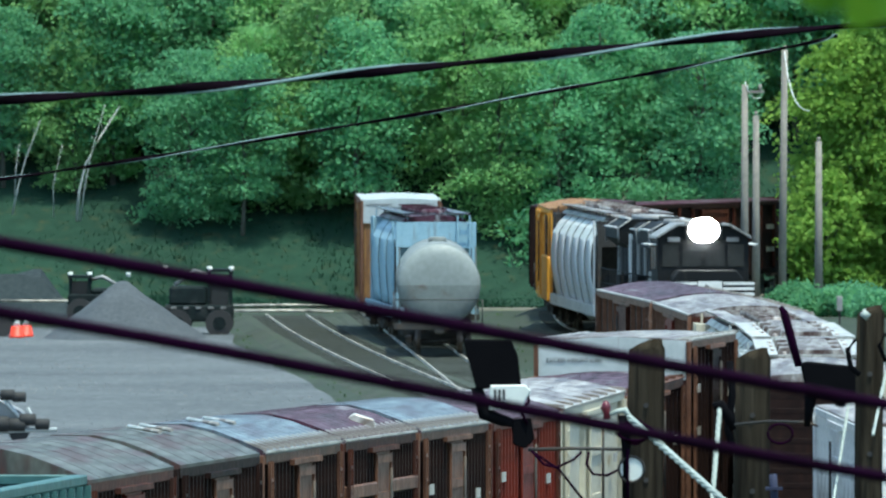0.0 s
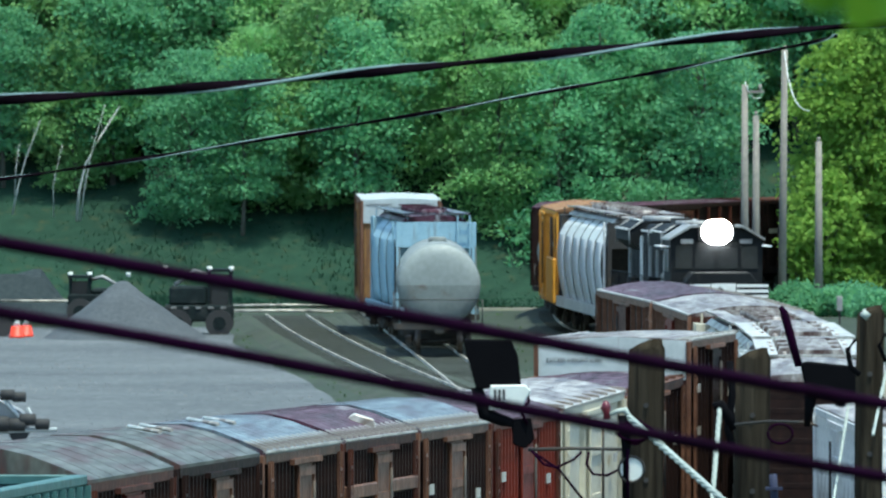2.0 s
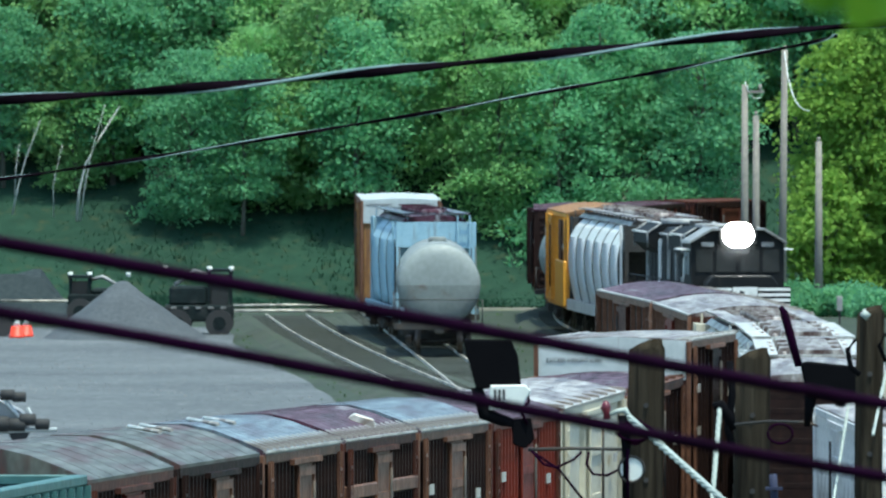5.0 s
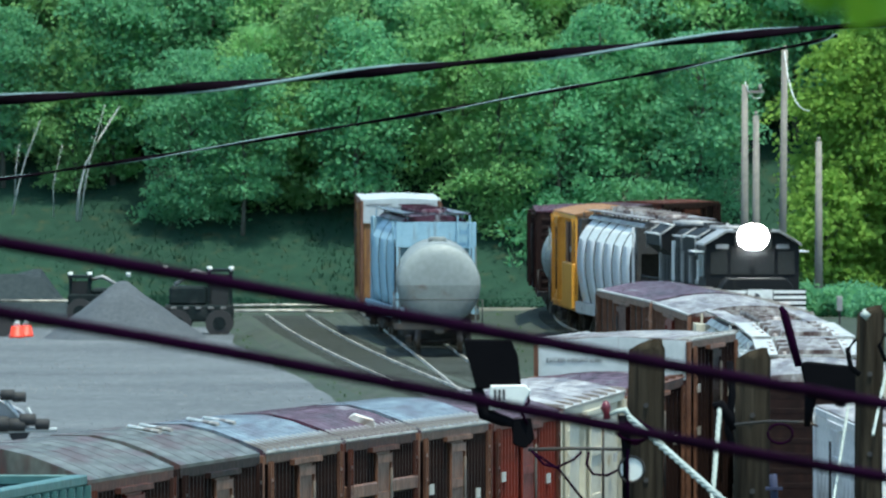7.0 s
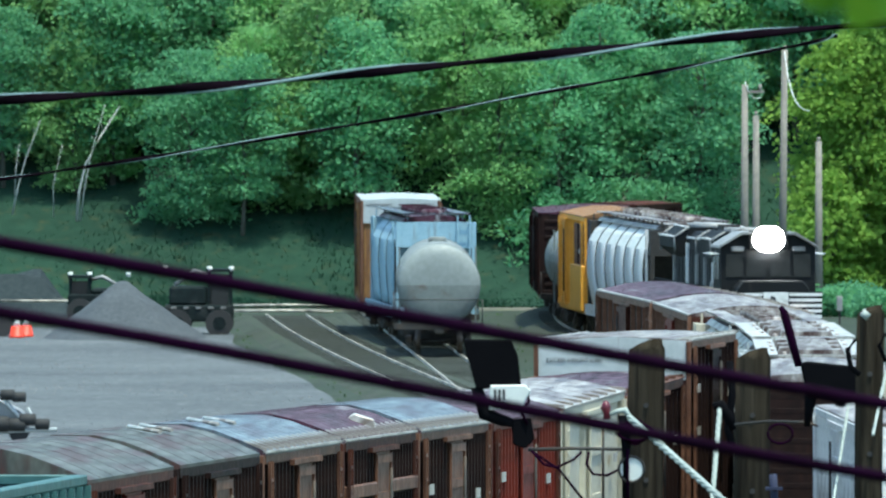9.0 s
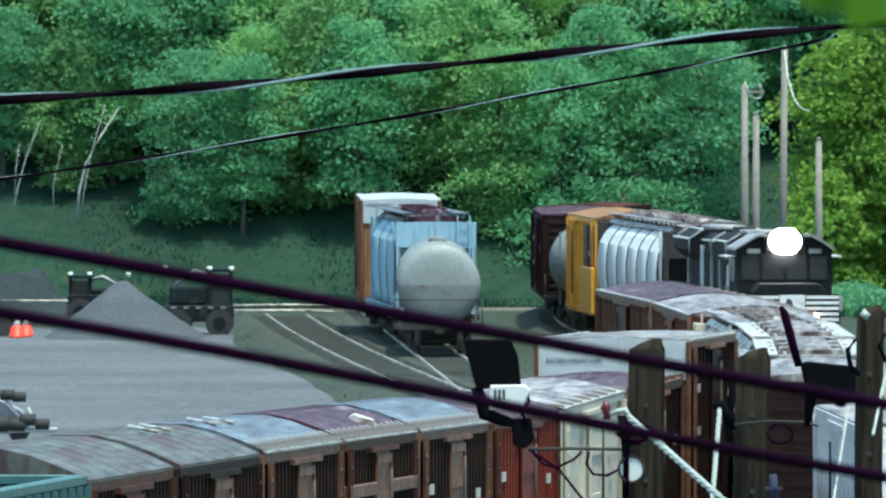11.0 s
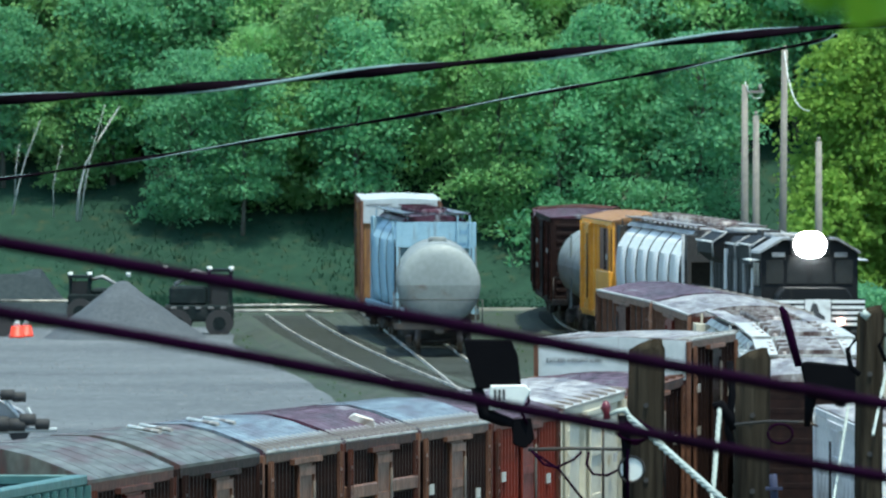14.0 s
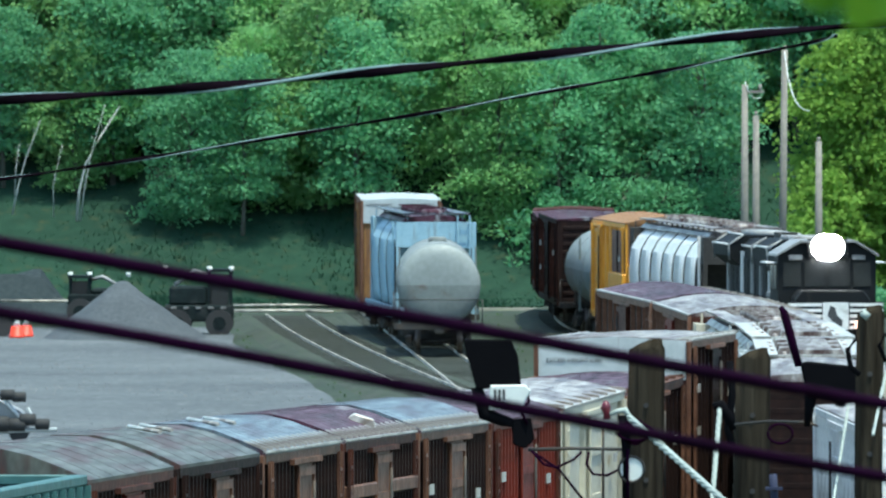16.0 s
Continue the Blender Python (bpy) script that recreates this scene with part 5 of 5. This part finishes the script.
def round_lamp():
    t = thing("photocell_lamp", "round white lamp disc fixed to the pole", "lamp", pose(1.479, 117.0, 8.219))
    bm = B()
    tube(bm, ((0, -0.02, 0), (0, 0.05, 0)), 0.095, 24)
    part("disc", bm, M["white_plastic"], t, soft=0.008)
    bm = B()
    pts = [(math.cos(a) * 0.1, -0.02, math.sin(a) * 0.1) for a in np.linspace(0, math.tau, 25)]
    tube(bm, pts, 0.012, 6, caps=False)
    part("rim", bm, M["steel_dark"], t)
    bm = B()
    tube(bm, ((-0.03, -0.03, 0.16), (-0.03, -0.03, -0.3)), 0.012, 6)
    part("cord", bm, M["cable"], t)


round_lamp()


def pole_hardware():
    t = thing("line_hardware", "steel rod, eye and wire loops between the poles", "pole fittings")
    bm = B()
    tube(bm, ((2.266, 116.00, 8.598), (2.529, 116.00, 8.624), (2.812, 115.00, 8.644), (2.891, 115.00, 8.613)), 0.010, 8)
    part("rod", bm, M["steel_dark"], t)
    bm = B()
    c = Vector((2.599, 115.00, 8.556))
    tube(bm, [c + Vector((math.cos(a) * 0.095, 0, math.sin(a) * 0.075)) for a in np.linspace(0, math.tau, 22)], 0.011, 6, caps=False)
    part("wire_loop", bm, M["cable"], t)
    bm = B()
    tube(bm, ((2.250, 117.00, 9.065), (2.268, 117.00, 8.799), (2.232, 117.00, 8.534), (2.277, 117.00, 8.357)), 0.03, 8)
    part("strap", bm, M["black"], t)
    bm = B()
    tube(bm, ((2.117, 117.00, 8.711), (2.175, 117.00, 8.729), (2.241, 117.00, 8.640), (2.268, 117.00, 8.525)), [0.03, 0.04, 0.05, 0.03], 8)
    part("clamp", bm, M["black"], t)
    bm = B()
    tube(bm, ((2.542, 115.00, 8.243), (2.560, 115.00, 8.004)), 0.03, 8)
    box(bm, *[v for p in ((2.486, 2.617), (114.95, 115.02), (8.121, 8.147)) for v in p])
    part("bracket", bm, M["navy"], t)
    bm = B()
    tube(bm, ((3.072, 111.00, 9.379), (3.009, 111.00, 9.295), (3.034, 111.00, 9.169), (3.101, 111.00, 9.110)), 0.02, 8)
    tube(bm, ((3.294, 111.00, 9.421), (3.244, 111.00, 9.328), (3.294, 111.00, 9.211)), 0.016, 8)
    part("bent_wire", bm, M["black"], t)
    bm = B()
    tube(bm, ((3.122, 111.00, 9.538), (3.160, 111.00, 9.580)), 0.035, 8)
    part("cap", bm, M["rope"], t)


pole_hardware()


# ---- woods ----
def leaf_mesh(name, seed, height, spread, clumps, per, size, low, material):
    """A crown of small leaf sprays on drooping boughs, with loose leaves between them."""
    g = np.random.default_rng(seed)

    lobes = [(g.integers(1, 4), g.uniform(0, math.tau), g.uniform(2, 5), g.uniform(0, math.tau)) for _ in range(3)]

    def reach(u, a):
        """Crown radius at height u and bearing a, with uneven lobes."""
        k = sum(np.sin(n * a + p) * np.sin(f * u + q) for n, p, f, q in lobes)
        return spread * np.sin(math.pi * (0.14 + 0.76 * u)) ** 0.6 * (1 + 0.22 * k)

    def sprays(p, lift):
        n = len(p)
        nrm = g.normal(size=(n, 3)) * 0.7 + np.array([0, 0, lift])
        nrm /= np.linalg.norm(nrm, axis=1)[:, None]
        u = np.cross(nrm, g.normal(size=(n, 3)))
        u /= np.linalg.norm(u, axis=1)[:, None]
        v = np.cross(nrm, u)
        s = size * g.uniform(0.6, 1.4, (n, 1))
        return np.stack([p - u * s, p - v * s * 0.6, p + u * s, p + v * s * 0.6], axis=1)

    vs = []
    for _ in range(clumps):
        a, t = g.uniform(0, math.tau), g.uniform(0, 1)
        r = float(reach(t, a)) * math.sqrt(g.uniform(0.2, 1))
        q = g.uniform(0.6, 1.35) * min(1.0, spread / 2.6)
        n = int(per * q)
        d = g.normal(size=(n, 3))
        d /= np.linalg.norm(d, axis=1)[:, None]
        d *= q * g.uniform(0.05, 1.0, (n, 1)) ** 0.45 * np.array([1.25, 1.25, 0.5])
        out = d[:, 0] * math.cos(a) + d[:, 1] * math.sin(a)
        d[:, 2] -= 0.35 * out
        vs.append(sprays(np.array([math.cos(a) * r, math.sin(a) * r, (low + (1 - low) * t) * height]) + d, 0.7))
    n = int(clumps * per * 0.45)
    t, a = g.uniform(0, 1, n), g.uniform(0, math.tau, n)
    r = reach(t, a) * np.sqrt(g.uniform(0.05, 1.1, n))
    vs.append(sprays(np.stack([np.cos(a) * r, np.sin(a) * r, (low + (1 - low) * t) * height], 1), 0.4))
    co = np.concatenate(vs).reshape(-1, 3)
    nf = len(co) // 4
    me = bpy.data.meshes.new(name)
    me.from_pydata(co.tolist(), [], np.arange(nf * 4).reshape(-1, 4).tolist())
    me.materials.append(M[material])
    return me


def trunk_mesh(seed, height, r):
    rng = random.Random(seed)
    bm = B()
    pts = [(0.12 * i * rng.uniform(-0.5, 0.5), 0.12 * i * rng.uniform(-0.5, 0.5), height * i / 7) for i in range(8)]
    tube(bm, pts, [r * (1.15 - 0.13 * i) for i in range(8)], 9)
    for k in range(9):
        z = height * rng.uniform(0.25, 0.85)
        a = rng.uniform(0, math.tau)
        l = height * rng.uniform(0.12, 0.24)
        tube(bm, ((0, 0, z), (math.cos(a) * l * 0.5, math.sin(a) * l * 0.5, z + l * 0.35), (math.cos(a) * l, math.sin(a) * l, z + l * 0.85)), [r * 0.4, r * 0.25, r * 0.08], 6)
    return mesh_of("trunk", bm, M["bark"])


def tree(label, m, height, spread, seed, material="leaf_deep_hazed", clumps=56, per=150, size=0.115, low=0.03, group="woodland trees"):
    t = thing("tree", label, "tree", m, group)
    part("trunk", trunk_mesh(seed, height * 0.9, 0.13), None, t)
    part("crown", leaf_mesh("crown", seed, height, spread, clumps, per, size, low, material), None, t)
    return t


def at_bank(x, y, turn=0.0):
    return pose(x, y, hill(x, y) - 0.28, 0, 0, turn)


kinds = [
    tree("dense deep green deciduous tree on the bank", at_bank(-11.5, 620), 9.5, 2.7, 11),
    tree("mid green deciduous tree on the bank", at_bank(-4.9, 613), 9.5, 2.2, 12, "leaf_mid_hazed"),
    tree("broad mid green tree with low branches", at_bank(0.9, 614), 8.5, 2.9, 13, "leaf_mid_hazed"),
    tree("slender mid green tree with an open crown", at_bank(-16.8, 618), 9.5, 2.5, 14, "leaf_mid_hazed"),
    tree("deep green tree with a bare lower trunk", at_bank(8.5, 618), 10.5, 2.7, 15, "leaf_deep_hazed", low=0.20),
]
scrub = [
    tree("wide leafy scrub tree at the foot of the bank", at_bank(7.4, 610.5), 2.6, 1.9, 16, "leaf_deep_hazed", 24, 130, 0.10, 0.0),
    tree("low ragged scrub tree at the foot of the bank", at_bank(4.6, 609.5), 1.9, 2.0, 17, "leaf_deep_hazed", 22, 130, 0.10, 0.0),
]
rng = random.Random(5)
for row, (y, n, wide) in enumerate(((610.5, 9, 20), (612.0, 15, 20), (617, 13, 20), (621, 13, 21), (625, 13, 21), (629, 13, 22), (633, 13, 22), (638, 11, 23))):
    for i in range(n):
        x = -wide + 2 * wide * (i + 0.5 + rng.uniform(-0.35, 0.35)) / n
        yy = y + rng.uniform(-1.6, 1.6)
        if 0 < row < 3 and any(abs(x - k.location.x) < 1.3 for k in kinds):
            continue
        if -12.5 > x and row < 2:
            yy += 4.0
        if (row == 0 and x < 3.0) or (row < 2 and x > 11.5):
            continue
        k = scrub[i % 2] if row == 0 else kinds[rng.choice((0, 1, 3, 3, 4) if row < 3 else (0, 1, 1, 1, 2, 2, 3, 3, 4))]
        c = copy_thing(k, at_bank(x, yy, rng.uniform(0, 360)))
        c.scale = [rng.uniform(0.85, 1.15) * (1.0, 0.80, 0.95, 1.0)[min(row, 3)]] * 3


# trees filling the foot of the bank beside the birches
for k, x, y, size in ((4, -13.6, 615.0, 0.9), (0, -10.4, 612.0, 0.75), (4, -8.2, 611.0, 0.7), (3, -15.6, 617.0, 0.9), (4, 6.6, 613.0, 0.8)):
    c = copy_thing(kinds[k], at_bank(x, y, x * 40))
    c.scale = [size] * 3


# sunlit trees on the right
tree("sunlit yellow-green tree beside the track", pose(16.707, 598, -0.28), 10.6, 3.0, 31, "leaf_bright", 95, 200, 0.12, 0.04, "sunlit trees")
tree("sunlit yellow-green tree beside the track", pose(19.030, 598, -0.28), 14.0, 3.4, 32, "leaf_bright", 90, 180, 0.12, 0.05, "sunlit trees")
tree("low sunlit bush beside the track", pose(15.253, 595, -0.28), 5.2, 1.7, 33, "leaf_bright", 40, 120, 0.13, 0.04, "sunlit trees")

# undergrowth along the wood edge
def bush(x, y, seed, h, w, material):
    t = thing("bush", "low leafy undergrowth at the foot of the wood", "bush", pose(x, y, hill(x, y) - 0.28), "undergrowth")
    for k in range(5):
        a = k * 1.3 + seed
        part("stem", tube(B(), ((0, 0, 0), (math.cos(a) * w * 0.5, math.sin(a) * w * 0.5, h * 0.7)), [0.04, 0.012], 5), M["bark"], t)
    part("foliage", leaf_mesh("foliage", seed, h, w, 22, 130, 0.10, 0.05, material), None, t)
    return t


b4 = bush(14.6, 574, 44, 0.9, 1.2, "leaf_deep_hazed")
for x, y in ((15.7, 577), (16.8, 572), (14.2, 588), (16.2, 586)):
    copy_thing(b4, pose(x, y, -0.3, 0, 0, x * 50))


def grass_bank():
    """Rough grass between the road and the wood."""
    g = np.random.default_rng(8)
    n = 30000
    x, y = g.uniform(-24, 24, n), g.uniform(590, 622, n)
    h = g.uniform(0.08, 0.26, n) * (0.6 + 0.8 * (np.sin(x * 0.7 + y * 0.13) > -0.2))
    a = g.uniform(0, math.tau, n)
    w = 0.05
    z = 0.50 * np.maximum(0, y - 606) - 0.3
    p0 = np.stack([x - np.cos(a) * w, y - np.sin(a) * w, z], 1)
    p1 = np.stack([x + np.cos(a) * w, y + np.sin(a) * w, z], 1)
    p2 = np.stack([x + g.normal(size=n) * 0.12, y + g.normal(size=n) * 0.12, z + h], 1)
    co = np.stack([p0, p1, p2], 1).reshape(-1, 3)
    me = bpy.data.meshes.new("grass")
    me.from_pydata(co.tolist(), [], np.arange(n * 3).reshape(-1, 3).tolist())
    me.materials.append(M["grass"])
    tagged(new("grass", me), "rough uncut grass along the wood edge", "grass", kind="stuff")


grass_bank()


def scatter(name, label, category, n, seed, where, low, high, material, sharp):
    """Loose small pieces strewn over level ground: one joined mesh."""
    g = np.random.default_rng(seed)
    pts, faces = [], []
    while len(faces) < n * 4:
        x, y = g.uniform(-16, 14), g.uniform(410, 602)
        if not where(x, y):
            continue
        s, k = g.uniform(low, high), len(pts)
        a = g.uniform(0, math.tau)
        z = -0.29 if not sharp else -0.28
        for q in range(3):
            pts.append((x + math.cos(a + q * 2.09) * s, y + math.sin(a + q * 2.09) * s * 2.0, z))
        pts.append((x + g.normal() * s * 0.3, y, z + s * (1.1 if not sharp else 2.6)))
        faces += [(k, k + 1, k + 3), (k + 1, k + 2, k + 3), (k + 2, k, k + 3), (k, k + 2, k + 1)]
    me = bpy.data.meshes.new(name)
    me.from_pydata(pts, [], faces)
    me.materials.append(M[material])
    tagged(new(name, me), label, category, kind="stuff")


scatter("loose_stone", "scattered pale stones on the lot", "stone", 3000, 3, lambda x, y: x < lot_edge(y) - 0.4 and y < 552, 0.09, 0.125, "stone", False)
scatter("weed", "low weeds growing between the tracks", "weeds", 900, 6, lambda x, y: x > lot_edge(y) - 0.5 or y > 552, 0.03, 0.06, "weed", True)


def birch(pts, r, label):
    t = thing("birch_tree", label, "tree", group="white birches")
    bm = B()
    tube(bm, pts, [r * 0.75 * (1 - 0.7 * i / (len(pts) - 1)) for i in range(len(pts))], 8)
    part("trunk", bm, M["birch"], t)
    top = Vector(pts[-1])
    bm = B()
    for k in range(5):
        q = Vector(pts[-2]).lerp(top, 0.2 * k)
        tube(bm, (q, q + Vector((0.10 * (-1) ** k, 0.1, 0.30))), [0.007, 0.003], 5)
    part("twigs", bm, M["birch"], t)


birch([(-14.866, 606.00, 2.907), (-14.774, 606.00, 4.100), (-14.499, 606.00, 5.247), (-13.948, 606.00, 6.279), (-13.123, 606.00, 7.587)], 0.085, "leaning white birch with a bare pale trunk")
birch([(-14.753, 607.00, 2.892), (-14.569, 607.00, 4.317), (-14.293, 607.00, 5.696), (-13.742, 607.00, 7.649)], 0.05, "thin white birch beside a leaning one")
birch([(-17.481, 606.00, 3.182), (-17.252, 606.00, 4.329), (-16.931, 606.00, 5.476), (-16.334, 606.00, 7.036)], 0.06, "white birch leaning out of the wood")
birch([(-17.447, 608.00, 3.959), (-17.401, 608.00, 4.995), (-17.263, 608.00, 6.031)], 0.035, "thin upright white birch stem")
birch([(-15.859, 608.00, 3.038), (-15.882, 608.00, 4.304), (-15.514, 608.00, 6.031)], 0.035, "thin upright white birch stem")


# leafy twig tips close to the camera
def twig(x, y, z, seed, n, w):
    t = thing("leafy_twig", "fresh green leaves on a twig close by", "twig", pose(x, y, z))
    bm = B()
    tube(bm, ((-0.05, 0, 0.5), (0, 0, 0.2), (0.02, 0, 0.0)), [0.006, 0.004, 0.002], 5)
    part("stem", bm, M["bark"], t)
    g = random.Random(seed)
    me = None
    for k in range(n):
        if me is None:
            b = B()
            ring = [b.verts.new((0.022 * math.sin(q) * (1 - 0.25 * math.cos(q)), 0.004 * math.cos(2 * q), 0.035 * math.cos(q))) for q in np.linspace(0, math.tau, 11)[:-1]]
            b.faces.new(ring)
            me = mesh_of("leaf", b, M["leaf_near"])
        part("leaf", me, None, t, at=pose(g.uniform(-w, w), g.uniform(-0.03, 0.03), g.uniform(0.0, 0.1), g.uniform(-40, 40), g.uniform(-60, 60), g.uniform(0, 360)))


twig(0.546, 20, 11.883, 3, 16, 0.045)
twig(0.345, 20, 11.914, 4, 9, 0.035)
twig(0.152, 20, 11.912, 5, 8, 0.03)


# ---- movement of the train ----
def motions():
    """The train rolls slowly towards the camera along its curve."""
    def front(t):
        return 495.1 - 1.95 * t - 0.0125 * t * t
    for car, behind, half in ((LOCO, 9.1, 6.5), (SILVER, 32.8, 9.0), (TAN, 51.4, 4.4), (TANK, 66.8, 5.5), (BROWN, 82.9, 6.0),
                              (REAR, 100.0, 6.2), (TAIL, 112.6, 1.6)):
        rows = []
        for k in range(17):
            d = front(float(k)) + behind
            (xa, ya), (xb, yb) = main_line(d - half), main_line(d + half)
            rows.append((float(k), pose((xa + xb) / 2, (ya + yb) / 2, 0, 0, 0, 180 + math.degrees(math.atan2(xa - xb, yb - ya)))))
        walk(car, rows)


motions()
